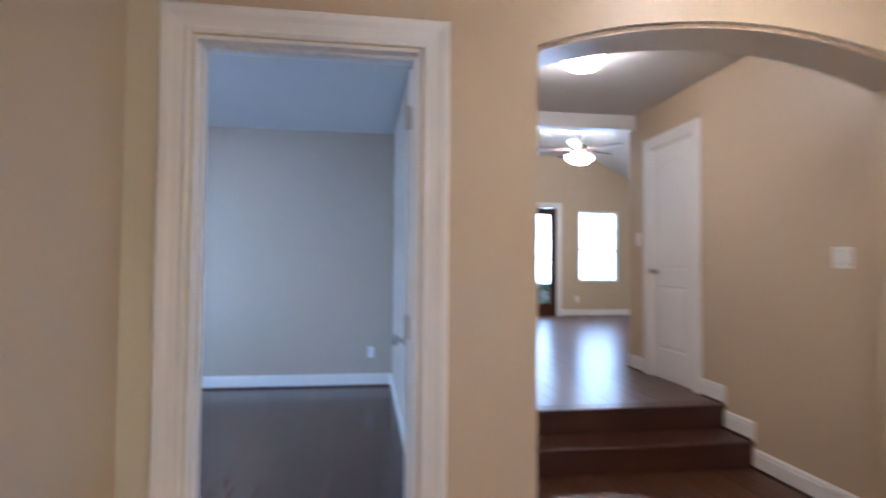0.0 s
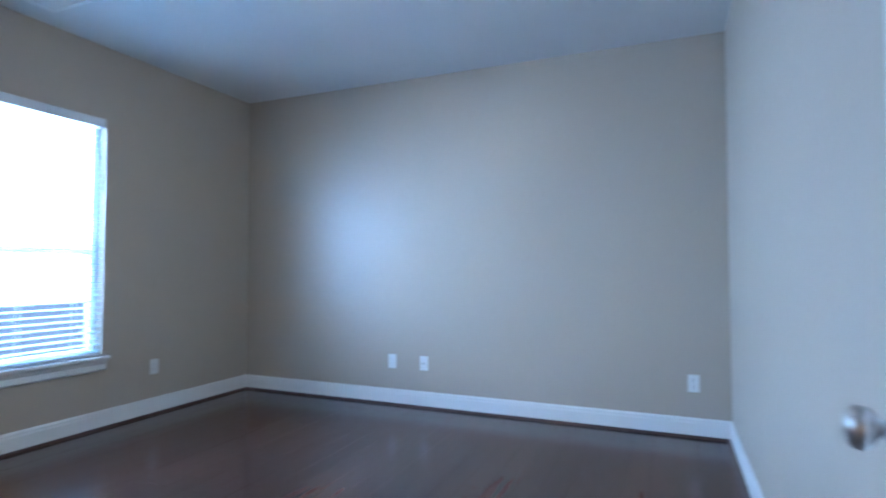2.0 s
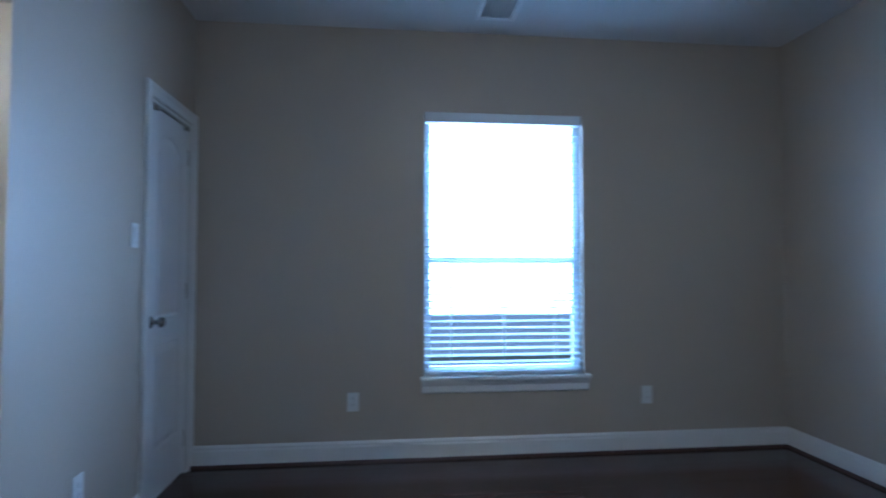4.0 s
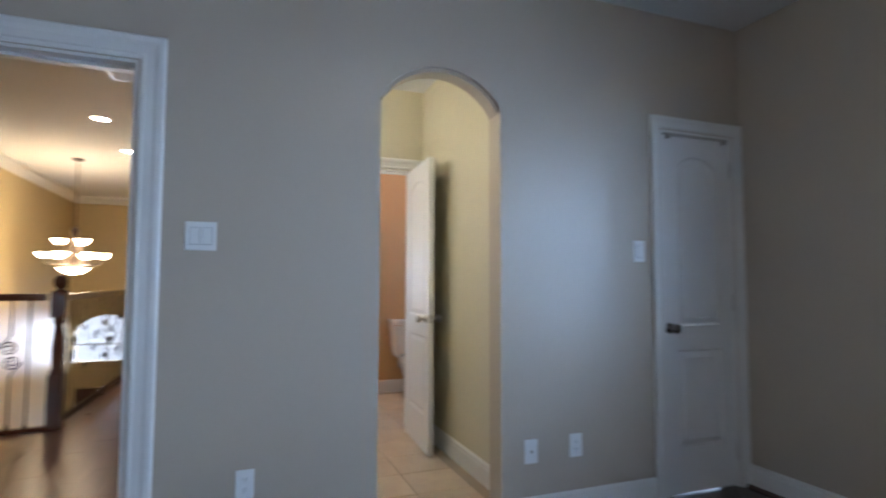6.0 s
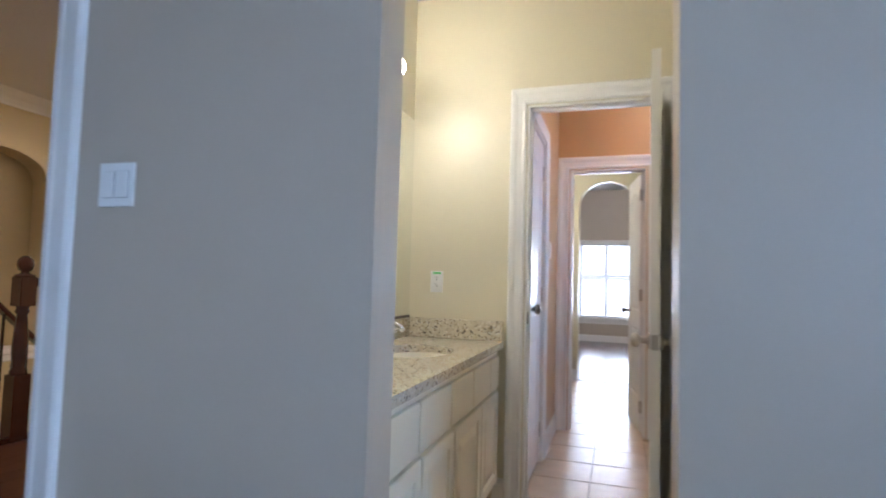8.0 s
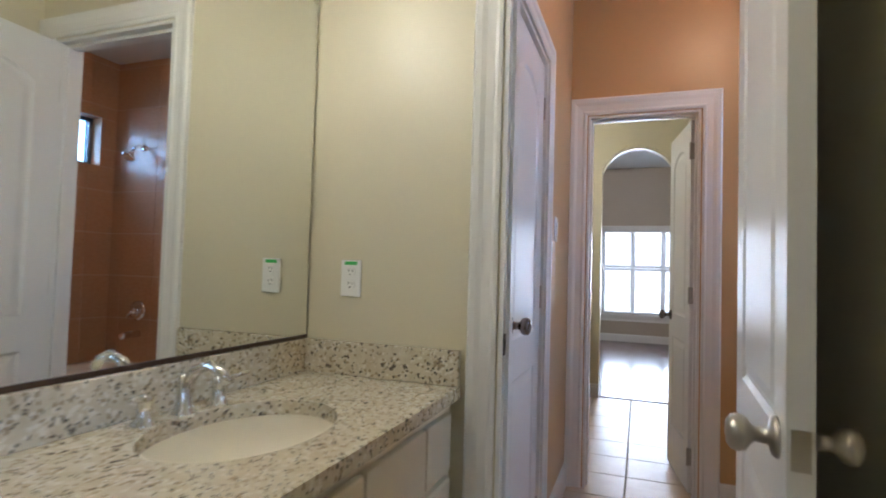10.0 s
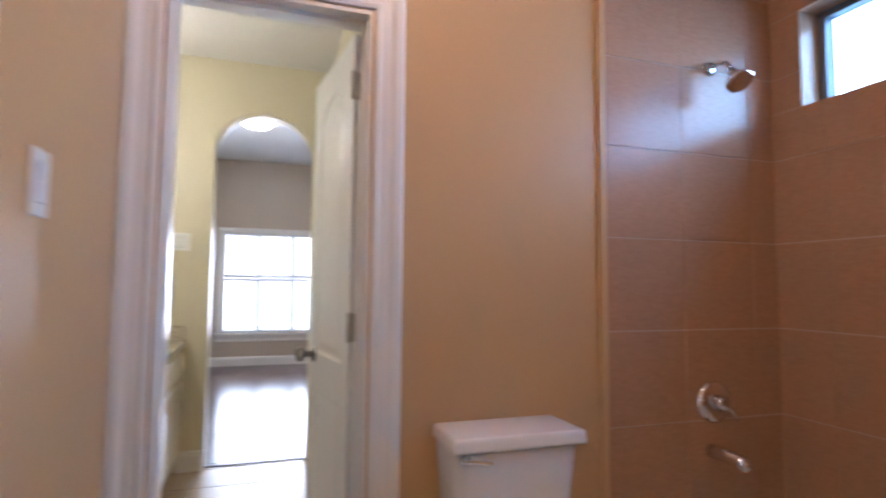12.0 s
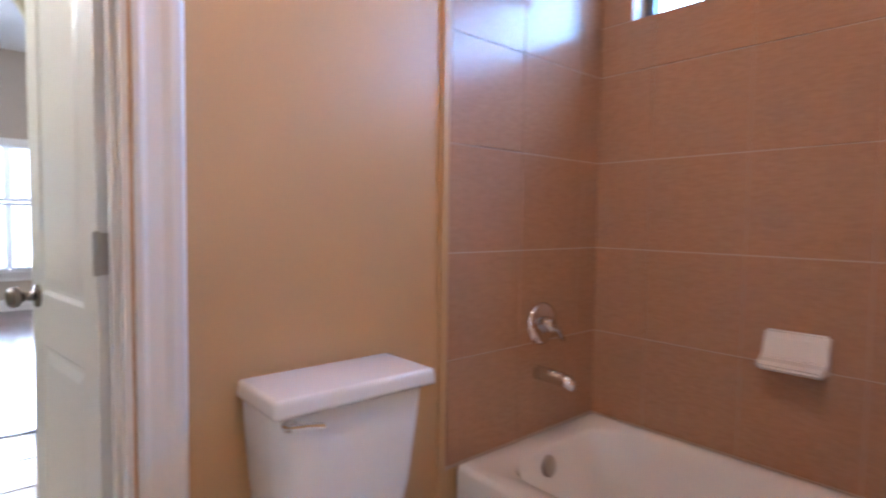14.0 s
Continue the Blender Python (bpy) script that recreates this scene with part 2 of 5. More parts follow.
def box(bm, x0, x1, y0, y1, z0, z1, bevel=0.0, seg=2):
    x0, x1, y0, y1, z0, z1 = min(x0, x1), max(x0, x1), min(y0, y1), max(y0, y1), min(z0, z1), max(z0, z1)
    made = bmesh.ops.create_cube(bm, size=1)["verts"]
    for v in made:
        v.co = ((x0 + x1) / 2 + v.co.x * (x1 - x0), (y0 + y1) / 2 + v.co.y * (y1 - y0), (z0 + z1) / 2 + v.co.z * (z1 - z0))
    if bevel:
        edges = {e for v in made for e in v.link_edges}
        bmesh.ops.bevel(bm, geom=list(edges), offset=bevel, segments=seg, affect="EDGES", profile=0.6)
    return bm


def boxed(*a, **k):
    return box(bmesh.new(), *a, **k)


def prism(bm, pts, place, d0, d1):
    """A flat outline pts, set by place(u, v, d), given thickness from d0 to d1."""
    lo = [bm.verts.new(place(u, v, d0)) for u, v in pts]
    hi = [bm.verts.new(place(u, v, d1)) for u, v in pts]
    bm.faces.new(lo)
    bm.faces.new(hi[::-1])
    for i in range(len(pts)):
        j = (i + 1) % len(pts)
        bm.faces.new((lo[i], hi[i], hi[j], lo[j]))
    return bm


def lathe(bm, profile, m=Matrix(), seg=24):
    """Turns (radius, height) pairs round the local z axis."""
    rings = []
    for r, z in profile:
        rings.append([bm.verts.new(m @ Vector((r * math.cos(2 * math.pi * i / seg), r * math.sin(2 * math.pi * i / seg), z))) for i in range(seg)])
    for a, b in zip(rings, rings[1:]):
        for i in range(seg):
            j = (i + 1) % seg
            bm.faces.new((a[i], a[j], b[j], b[i]))
    bm.faces.new(rings[0])
    bm.faces.new(rings[-1][::-1])
    return bm


def tube(bm, pts, radius, seg=8):
    """A round bar along a line of points."""
    pts = [Vector(p) for p in pts]
    rings = []
    for i, p in enumerate(pts):
        d = (pts[min(i + 1, len(pts) - 1)] - pts[max(i - 1, 0)]).normalized()
        a = d.orthogonal().normalized() if not rings else (side - d * side.dot(d)).normalized()
        side = a
        b = d.cross(a)
        r = radius[i] if isinstance(radius, (list, tuple)) else radius
        rings.append([bm.verts.new(p + r * (a * math.cos(2 * math.pi * k / seg) + b * math.sin(2 * math.pi * k / seg))) for k in range(seg)])
    for a, b in zip(rings, rings[1:]):
        for k in range(seg):
            bm.faces.new((a[k], a[(k + 1) % seg], b[(k + 1) % seg], b[k]))
    bm.faces.new(rings[0])
    bm.faces.new(rings[-1][::-1])
    return bm


def sweep(bm, rows):
    """Joins rows of points, each a profile at a corner of the run."""
    rings = [[bm.verts.new(p) for p in r] for r in rows]
    for a, b in zip(rings, rings[1:]):
        for k in range(len(a)):
            j = (k + 1) % len(a)
            bm.faces.new((a[k], a[j], b[j], b[k]))
    bm.faces.new(rings[0])
    bm.faces.new(rings[-1][::-1])
    return bm


def arc_pts(u0, u1, spring, rise, n=20):
    """Points of a flat arch from u0 to u1."""
    half, c = (u1 - u0) / 2, (u0 + u1) / 2
    r = (half * half + rise * rise) / (2 * rise)
    a = math.asin(min(1, half / r))
    return [(c + r * math.sin(-a + 2 * a * i / n), spring + rise - r + r * math.cos(-a + 2 * a * i / n)) for i in range(n + 1)]


def wall_mesh(axis, c0, c1, u0, u1, z0, z1, openings=()):
    """A wall along axis ('x' or 'y'), thick from c0 to c1, with openings (u0, u1, sill, head, rise)."""
    bm = bmesh.new()
    at = (lambda u, v, d: (u, d, v)) if axis == "x" else (lambda u, v, d: (d, u, v))
    u = u0
    for a, b, sill, head, rise in sorted(openings):
        if a > u:
            prism(bm, [(u, z0), (a, z0), (a, z1), (u, z1)], at, c0, c1)
        if sill > z0:
            prism(bm, [(a, z0), (b, z0), (b, sill), (a, sill)], at, c0, c1)
        if rise:
            arch = arc_pts(a, b, head, rise)
            for p, q in zip(arch, arch[1:]):
                prism(bm, [p, q, (q[0], z1), (p[0], z1)], at, c0, c1)
        else:
            prism(bm, [(a, head), (b, head), (b, z1), (a, z1)], at, c0, c1)
        u = b
    if u < u1:
        prism(bm, [(u, z0), (u1, z0), (u1, z1), (u, z1)], at, c0, c1)
    bmesh.ops.remove_doubles(bm, verts=bm.verts, dist=0.0005)
    pairs = {}
    for f in bm.faces:
        pairs.setdefault(tuple(round(x, 3) for x in f.calc_center_median()), []).append(f)
    bmesh.ops.delete(bm, geom=[f for p in pairs.values() if len(p) > 1 for f in p], context="FACES")
    bmesh.ops.recalc_face_normals(bm, faces=bm.faces)
    for a, b, sill, head, rise in openings:
        if rise:
            # plastered round edge of the arch
            def near(v):
                u = v.co.x if axis == "x" else v.co.y
                return a - 0.002 < u < b + 0.002 and v.co.z < head + rise + 0.002
            rims = [e for e in bm.edges if len(e.link_faces) == 2 and e.calc_face_angle() > 0.9 and all(near(v) for v in e.verts) and max(v.co.z for v in e.verts) > 0.01]
            bmesh.ops.bevel(bm, geom=rims, offset=0.018, segments=4, affect="EDGES")
    return bm


def wall(name, axis, c0, c1, u0, u1, z0, z1, openings, paints, paint=None, label=""):
    bm = wall_mesh(axis, c0, c1, u0, u1, z0, z1, openings)
    if paint:
        for f in bm.faces:
            f.material_index = paint(f.calc_center_median(), f.normal)
    return structure(name, bm, paints, label)


CASE = [(0.0, 0.0), (0.0, 0.010), (0.012, 0.014), (0.022, 0.011), (0.050, 0.014), (0.066, 0.020), (0.084, 0.022), (0.092, 0.016), (0.092, 0.0)]
BASE = [(0.0, 0.0), (0.0, 0.015), (0.095, 0.015), (0.108, 0.011), (0.116, 0.012), (0.128, 0.004), (0.130, 0.0)]
SHOEP = [(0.0, 0.015), (0.0, 0.030), (0.008, 0.028), (0.016, 0.021), (0.018, 0.015)]
CROWN = [(0.0, 0.0), (-0.13, 0.0), (-0.13, 0.012), (-0.11, 0.02), (-0.07, 0.05), (-0.04, 0.09), (-0.015, 0.10), (0.0, 0.11)]


def casing(axis, c, out, a, b, head, z0=0.0, scale=1.0, mat=None, near=True):
    """Mitred trim round an opening a..b on the wall face at c; out: +1 or -1 along the face's normal."""
    at = (lambda u, z, d: (u, c + out * d, z)) if axis == "x" else (lambda u, z, d: (c + out * d, u, z))
    p = [(u * scale + 0.006, d) for u, d in CASE]
    rows = [[at(a - u, z0, d) for u, d in p], [at(a - u, head + u, d) for u, d in p], [at(b + u, head + u, d) for u, d in p], [at(b + u, z0, d) for u, d in p]]
    if not near:
        rows = rows[:2] + [[at(b, head + u, d) for u, d in p]]   # the other side dies into a wall
    return structure("trim", sweep(bmesh.new(), rows), mat or TRIM, "white moulded door casing")


def baseboard(axis, c, out, a, b, z0=0.0, shoe=True, mat=None):
    at = (lambda u, z, d: (u, c + out * d, z)) if axis == "x" else (lambda u, z, d: (c + out * d, u, z))
    bm = sweep(bmesh.new(), [[at(u, z0 + h, d) for h, d in BASE] for u in (a, b)])
    ob = structure("baseboard", bm, mat or TRIM, "white moulded baseboard along the wall")
    if shoe:
        structure("baseboard_shoe", sweep(bmesh.new(), [[at(u, z0 + h, d) for h, d in SHOEP] for u in (a, b)]), SHOE, "dark stained shoe moulding at the floor")
    return ob


def lining(axis, c0, c1, a, b, head, z0=0.0, stop=0.5):
    """White jamb and head inside a door opening, with a stop bead."""
    at = (lambda u, z, d: (u, d, z)) if axis == "x" else (lambda u, z, d: (d, u, z))
    bm = bmesh.new()
    for t, d0, d1 in ((0.012, c0 - 0.002, c1 + 0.002), (0.024, c0 + (c1 - c0) * stop - 0.018, c0 + (c1 - c0) * stop + 0.018)):
        prism(bm, [(a, z0), (a + t, z0), (a + t, head - t), (b - t, head - t), (b - t, z0), (b, z0), (b, head), (a, head)], at, d0, d1)
    return structure("trim_jamb", bm, TRIM, "white painted door jamb")


def panel_outline(x0, x1, z0, z1, rise, n=10):
    if not rise:
        return [(x0, z0), (x1, z0), (x1, z1), (x0, z1)]
    return [(x0, z0), (x1, z0)] + arc_pts(x0, x1, z1 - rise, rise, n)[::-1]


def raised_panel(bm, x0, x1, z0, z1, y, out, rise=0.0, steps=((0.0, 0.0), (0.008, 0.005), (0.018, -0.004), (0.028, -0.004), (0.055, 0.003))):
    """A moulded panel on the face y: steps of (inset, height)."""
    rows = []
    for i, h in steps:
        rows.append([bm.verts.new((u, y + out * h, z)) for u, z in panel_outline(x0 + i, x1 - i, z0 + i, z1 - i, rise * (1 - 1.2 * i) if rise else 0)])
    for a, b in zip(rows, rows[1:]):
        for k in range(len(a)):
            j = (k + 1) % len(a)
            bm.faces.new((a[k], a[j], b[j], b[k]))
    bm.faces.new(rows[-1])


def leaf_mesh(w, h, t=0.035):
    """A moulded two-panel leaf from the hinge line at x = 0, the upper panel arched."""
    bm = bmesh.new()
    m = 0.11 if w > 0.65 else 0.095
    holes = [(m, w - m, 0.255, 0.79, 0.0), (m, w - m, 0.925, h - 0.12, 0.07)]
    for y, out in ((t / 2, 1), (-t / 2, -1)):
        outer = [bm.verts.new((x, y, z)) for x, z in ((0, 0.012), (w, 0.012), (w, h), (0, h))]
        edges = [bm.edges.new((outer[k], outer[(k + 1) % 4])) for k in range(4)]
        for x0, x1, z0, z1, rise in holes:
            rows = []
            for i, d in ((0.0, 0.0), (0.010, -0.007), (0.020, -0.007), (0.045, -0.001)):
                rows.append([bm.verts.new((u, y + out * d, z)) for u, z in panel_outline(x0 + i, x1 - i, z0 + i, z1 - i, rise * (1 - i) if rise else 0)])
            edges += [bm.edges.new((rows[0][k], rows[0][(k + 1) % len(rows[0])])) for k in range(len(rows[0]))]
            for a, b in zip(rows, rows[1:]):
                for k in range(len(a)):
                    j = (k + 1) % len(a)
                    bm.faces.new((a[k], a[j], b[j], b[k]))
            bm.faces.new(rows[-1])
        bmesh.ops.triangle_fill(bm, use_beauty=True, edges=edges)
    for x0, x1, z0, z1 in ((0, 0, 0.012, h), (w, w, 0.012, h)):
        bm.faces.new([bm.verts.new((x0, y, z)) for y, z in ((-t / 2, z0), (t / 2, z0), (t / 2, z1), (-t / 2, z1))])
    for z in (0.012, h):
        bm.faces.new([bm.verts.new((x, y, z)) for x, y in ((0, -t / 2), (w, -t / 2), (w, t / 2), (0, t / 2))])
    bmesh.ops.remove_doubles(bm, verts=bm.verts, dist=0.0003)
    return bm


KNOB = [(0.031, 0.0), (0.031, 0.004), (0.027, 0.009), (0.013, 0.012), (0.011, 0.030), (0.016, 0.036), (0.025, 0.042), (0.028, 0.052), (0.026, 0.062), (0.018, 0.068), (0.004, 0.070)]


def door(name, m, w, h, label, metal=NICKEL, sides=(1, -1), knob_z=0.915, hinges=True, backset=0.065):
    d = thing(name, m, label, "door")
    d["kind"] = "structure"
    part("leaf", leaf_mesh(w, h), DOORW, d)
    for s in sides:
        turn = pose(w - backset, s * 0.0175, knob_z, -90 * s)
        part("knob", lathe(bmesh.new(), KNOB, turn, 20), metal, d, "round satin metal door knob", smooth=True)
    bm = boxed(w - 0.001, w + 0.002, -0.012, 0.012, knob_z - 0.028, knob_z + 0.028)
    part("latch_plate", bm, metal, d)
    if hinges:
        for z in (0.20, 1.05, 1.83):
            bm = lathe(bmesh.new(), [(0.006, z - 0.045), (0.007, z - 0.045), (0.007, z + 0.045), (0.004, z + 0.048)], pose(-0.006, 0.020, 0), 10)
            box(bm, -0.0025, -0.0005, -0.016, 0.018, z - 0.044, z + 0.044)
            part("hinge", bm, NICKEL, d, "satin metal butt hinge")
    return d


def cover_plate(m, kind, gang=1, label="", mark=False):
    """A wall plate whose face looks along local +y, its middle at the origin."""
    names = {"outlet": "outlet_plate", "switch": "light_switch", "cable": "cable_plate"}
    ob = thing(names[kind], m, label, {"outlet": "outlet", "switch": "light switch", "cable": "wall plate"}[kind])
    w = 0.070 if gang == 1 else 0.116
    part("plate", boxed(-w / 2, w / 2, 0, 0.006, -0.057, 0.057, bevel=0.0025), PLASTIC, ob)
    if kind == "outlet":
        for z in (0.020, -0.020):
            bm = bmesh.new()
            prism(bm, [(0.017 * math.cos(a) * (1 if abs(math.cos(a)) > 0.3 else 1), z + 0.0145 * math.sin(a)) for a in [2 * math.pi * k / 16 for k in range(16)]], lambda u, v, d: (u, d, v), 0.0055, 0.0085)
            s = part("socket", bm, PLASTIC, ob)
            bm = boxed(-0.0075, -0.0055, 0.0083, 0.009, z, z + 0.008)
            box(bm, 0.0055, 0.0075, 0.0083, 0.009, z, z + 0.008)
            box(bm, -0.002, 0.002, 0.0083, 0.009, z - 0.010, z - 0.006)
            part("slots", bm, SLOT, s, "dark socket slots")
        if mark:
            part("sticker", boxed(-0.022, 0.022, 0.006, 0.0068, 0.041, 0.052), GREENMARK, ob, "green sticker")
    elif kind == "switch":
        for k in range(gang):
            u = (k - (gang - 1) / 2) * 0.046
            bm = bmesh.new()
            prism(bm, [(0.006, -0.033), (0.008, -0.033), (0.0125, 0.033), (0.006, 0.033)], lambda a, b, d: (u + d, a, b), -0.0165, 0.0165)
            part("rocker", bm, PLASTIC, ob)
            # raised grey strips imitate the shade in the gap
            bm = bmesh.new()
            for e in ((u - 0.0185, u - 0.0165, -0.035, 0.035), (u + 0.0165, u + 0.0185, -0.035, 0.035), (u - 0.0165, u + 0.0165, -0.035, -0.033), (u - 0.0165, u + 0.0165, 0.033, 0.035)):
                box(bm, e[0], e[1], 0.005, 0.0064, e[2], e[3])
            part("rocker_gap", bm, SHADOWGAP, ob, "grey strips drawn as the shaded gap round the rocker")
    else:
        part("jack", lathe(bmesh.new(), [(0.008, 0), (0.008, 0.006), (0.0045, 0.006), (0.0045, 0.012)], pose(0, 0.006, 0, -90), 12), NICKEL, ob)
    for z in (0.048, -0.048):
        if kind != "outlet":
            part("screw", lathe(bmesh.new(), [(0.003, 0), (0.003, 0.001), (0.001, 0.0013)], pose(0, 0.006, z, -90), 8), PLASTIC, ob)
    return ob


def dome_light(x, y, z, r, power, color, label):
    """A flush bowl lamp; its glass gives off the given power."""
    ob = thing("ceiling_light", pose(x, y, z), label, "ceiling light")
    part("pan", lathe(bmesh.new(), [(r * 1.08, 0), (r * 1.10, -0.012), (r * 1.06, -0.03), (r * 0.95, -0.035)], Matrix(), 32), DARKMETAL, ob, "dark satin metal rim", smooth=True)
    part("shade", lathe(bmesh.new(), [(r * 0.96, -0.034), (r * 0.93, -0.060), (r * 0.80, -0.090), (r * 0.55, -0.112), (r * 0.25, -0.123), (0.01, -0.126)], Matrix(), 32),
         glow("lit_bowl_glass", color, power / (math.pi * 4.6 * r * r)), ob, "glowing frosted glass bowl", smooth=True)
    part("finial", lathe(bmesh.new(), [(0.009, -0.124), (0.011, -0.132), (0.006, -0.142), (0.002, -0.145)], Matrix(), 12), NICKEL, ob)
    return ob

DOWNLIGHT, VANITY_POWER = 17, 33

# ---- structure ----
H, H2 = 2.69, 3.02   # ceilings; second bedroom
XW, XE, YN = -3.535, 0.49, 3.817   # bedroom walls
D0, D1, HEAD = -0.366, 0.380, 2.027   # bedroom door
A0, A1, ASPR, ARISE = -1.943, -1.338, 1.985, 0.185   # arch to the vanity
C0, C1 = -3.475, -2.937   # closet door
W0, W1, WZ0, WZ1 = 1.388, 2.420, 0.51, 2.175   # bedroom window
YB1, YB2 = -1.702, -3.254   # bathroom partitions, near faces
B10, B11 = -2.020, -1.390   # first bathroom door
B20, B21 = -2.048, -1.482   # second bathroom door
XM = -0.755       # mirror wall
XL = -1.388       # linen door wall in the tub room
XB = -2.112       # wall beside the first bathroom door
XT = -3.643       # tub window wall
L0, L1 = -2.445, -1.816   # linen door
YA = -5.480       # arch to the second bedroom
HW = -0.57        # hall side of the mirror wall
RAISE = 0.334     # upper hallway

EAST_FACE, P_HALL = XE + 0.13, 2.68


def paint_south(c, n):
    if n.y > 0.5:
        return 0 if c.x < 0.55 else 1
    if n.y < -0.5:
        return 1 if c.x > -0.68 else 2
    return 0 if c.x < -0.7 else 3


wall("wall_south", "x", -0.13, 0.0, -3.75, 0.62, 0, H, [(D0, D1, 0, HEAD, 0), (A0, A1, 0, ASPR, ARISE), (C0, C1, 0, HEAD, 0)], [GREIGE, TAN, CREAM, TRIM], paint_south,
     "greige painted wall with a door, an arch and a closet")
# arch underside in white: the light reflected there put into its colour
wall("wall_hall_arch", "x", -0.13, 0.12, 0.62, 3.6, 0, H, [(0.800, 2.44, 0, 2.055, 0.14)], [TAN, TRIM], lambda c, n: 1 if n.z < -0.3 and c.z > 1 else 0, "tan wall with a wide flat arch over the steps")
wall("wall_west", "y", XW - 0.15, XW, 0, YN + 0.15, 0, H, [(W0, W1, WZ0, WZ1, 0)], [GREIGE], None, "greige painted wall with a window")
wall("wall_north", "x", YN, YN + 0.15, XW, XE + 0.13, 0, H, [], [GREIGE], None, "greige painted wall")
wall("wall_east", "y", XE, XE + 0.13, 0.0, YN, 0, H, [], [GREIGE, TAN], lambda c, n: 1 if n.x > 0.5 else 0, "greige painted wall beside the door")
wall("wall_closet_back", "x", -0.9, -0.8, -3.75, XB - 0.11, 0, H, [], [GREIGE], None, "painted closet wall")
wall("wall_mirror", "y", XM, HW, YB1, -0.13, 0, H, [], [CREAM, TAN], lambda c, n: 1 if n.x > 0.5 else 0, "cream painted wall behind the vanity")
wall("wall_hall_west", "y", XM, HW, -6.2, YB1, 0, H, [], [CREAM, TAN], lambda c, n: 1 if n.x > 0.5 else 0, "tan hall wall")
wall("wall_vanity_side", "y", XB - 0.11, XB, YB1, -0.13, 0, H, [], [CREAM], None, "cream painted wall")
wall("wall_partition_1", "x", YB1 - 0.10, YB1, XT - 0.14, XM, 0, H, [(B10, B11, 0, 2.045, 0)], [CREAM, ORANGE, TRIM], lambda c, n: 0 if n.y > 0.5 else 1 if n.y < -0.5 else 2, "painted partition with a bathroom door")
wall("wall_linen", "y", XL, XL + 0.11, YB2, YB1 - 0.10, 0, H, [(L0, L1, 0, 2.03, 0)], [ORANGE], None, "warm tan wall with a closed linen door")
wall("wall_partition_2", "x", YB2 - 0.12, YB2, XT - 0.14, XM, 0, H, [(B20, B21, 0, 2.02, 0)], [CREAM, ORANGE, TRIM], lambda c, n: 1 if n.y > 0.5 else 0 if n.y < -0.5 else 2, "warm tan wall with a bathroom door")
wall("wall_tub", "y", XT - 0.14, XT, YB2, YB1 - 0.10, 0, H, [(-3.120, -1.978, 1.862, 2.229, 0)], [ORANGE, WALLTILE], lambda c, n: 0 if abs(n.x) > 0.5 else 1, "outer wall with a long high window over the tub")
wall("wall_second_side", "y", XB - 0.15, XB - 0.04, YA, YB2 - 0.12, 0, H, [], [CREAM], None, "cream painted wall")
wall("wall_second_arch", "x", YA - 0.13, YA, XB - 2.2, XM, 0, H2, [(-2.046, -1.410, 0, 2.10, 0.235)], [CREAM, GREIGE], lambda c, n: 1 if n.y < -0.5 else 0, "cream wall with an arched opening")
X0, X1, Z0, Z1 = -3.10, -1.15, 0.48, 1.93   # shuttered window
wall("wall_second_bedroom", "x", SB - 0.15, SB, -4.2, 1.0, 0, H2, [(X0, X1, Z0, Z1, 0)], [GREIGE], None, "greige wall with a shuttered window")
wall("wall_second_east", "y", XM, XM + 0.12, SB, -6.2, 0, H2, [], [GREIGE, TAN], lambda c, n: 1 if n.x > 0.5 else 0, "greige painted wall")
wall("wall_second_west", "y", -4.2, -4.08, SB, YA - 0.13, 0, H2, [], [GREIGE], None, "greige painted wall")

# upper hallway and game room beyond the arch
wall("wall_upper_hall", "y", P_HALL, P_HALL + 0.12, 0.12, 2.83, 0, H, [(1.83, 2.45, RAISE, RAISE + 1.98, 0)], [TAN], None, "tan hallway wall with a closed door")
wall("wall_game_back", "x", 2.71, 2.83, P_HALL + 0.12, 7.0, 0, 4.2, [], [TAN], None, "painted wall")
wall("wall_game_east", "y", 7.0, 7.12, 2.71, 7.92, 0, 4.2, [], [TAN], None, "painted wall")
wall("wall_game_west", "y", XE, XE + 0.13, YN + 0.15, 7.8, 0, 4.2, [], [TAN], None, "painted wall")
wall("wall_game_north", "x", 7.8, 7.92, XE, 7.0, 0, 4.2, [(4.22, 5.02, 0.99, 2.34, 0), (2.93, 3.78, RAISE, RAISE + 2.05, 0)], [TAN], None, "painted wall with a window and a glazed door")


def slab(name, x0, x1, y0, y1, z0, z1, mats, label):
    return structure(name, boxed(x0, x1, y0, y1, z0, z1), mats, label)


slab("floor_bedroom", XW, XE, -0.065, YN, -0.12, -0.006, SHOE, "dark subfloor under the planks")
slab("ceiling_bedroom", XW, XE + 0.13, 0.0, YN, H, H + 0.1, CEILING, "textured off-white ceiling")
slab("ceiling_bathroom", XT, XM, YA, -0.0, H, H + 0.1, CEILING, "textured off-white ceiling")
slab("ceiling_second_bedroom", -4.2, XM, SB, YA, H2, H2 + 0.1, CEILING, "textured off-white ceiling")
slab("ceiling_hall", HW - 0.1, 3.6, -10.0, 0.0, H + 0.002, H + 0.1, CEILING, "textured off-white hall ceiling")
slab("ceiling_upper_hall", EAST_FACE, P_HALL, 0.0, 2.83, H, H + 0.1, CEILING, "textured off-white ceiling")
slab("floor_second_bedroom", -4.2, XM, SB, YA - 0.065, -0.12, 0.0, WALNUT, "dark plank floor")
slab("floor_bathroom", XT, XM, YA - 0.065, -0.065, -0.12, -0.005, GROUT, "sandy grout bed under floor tiles")
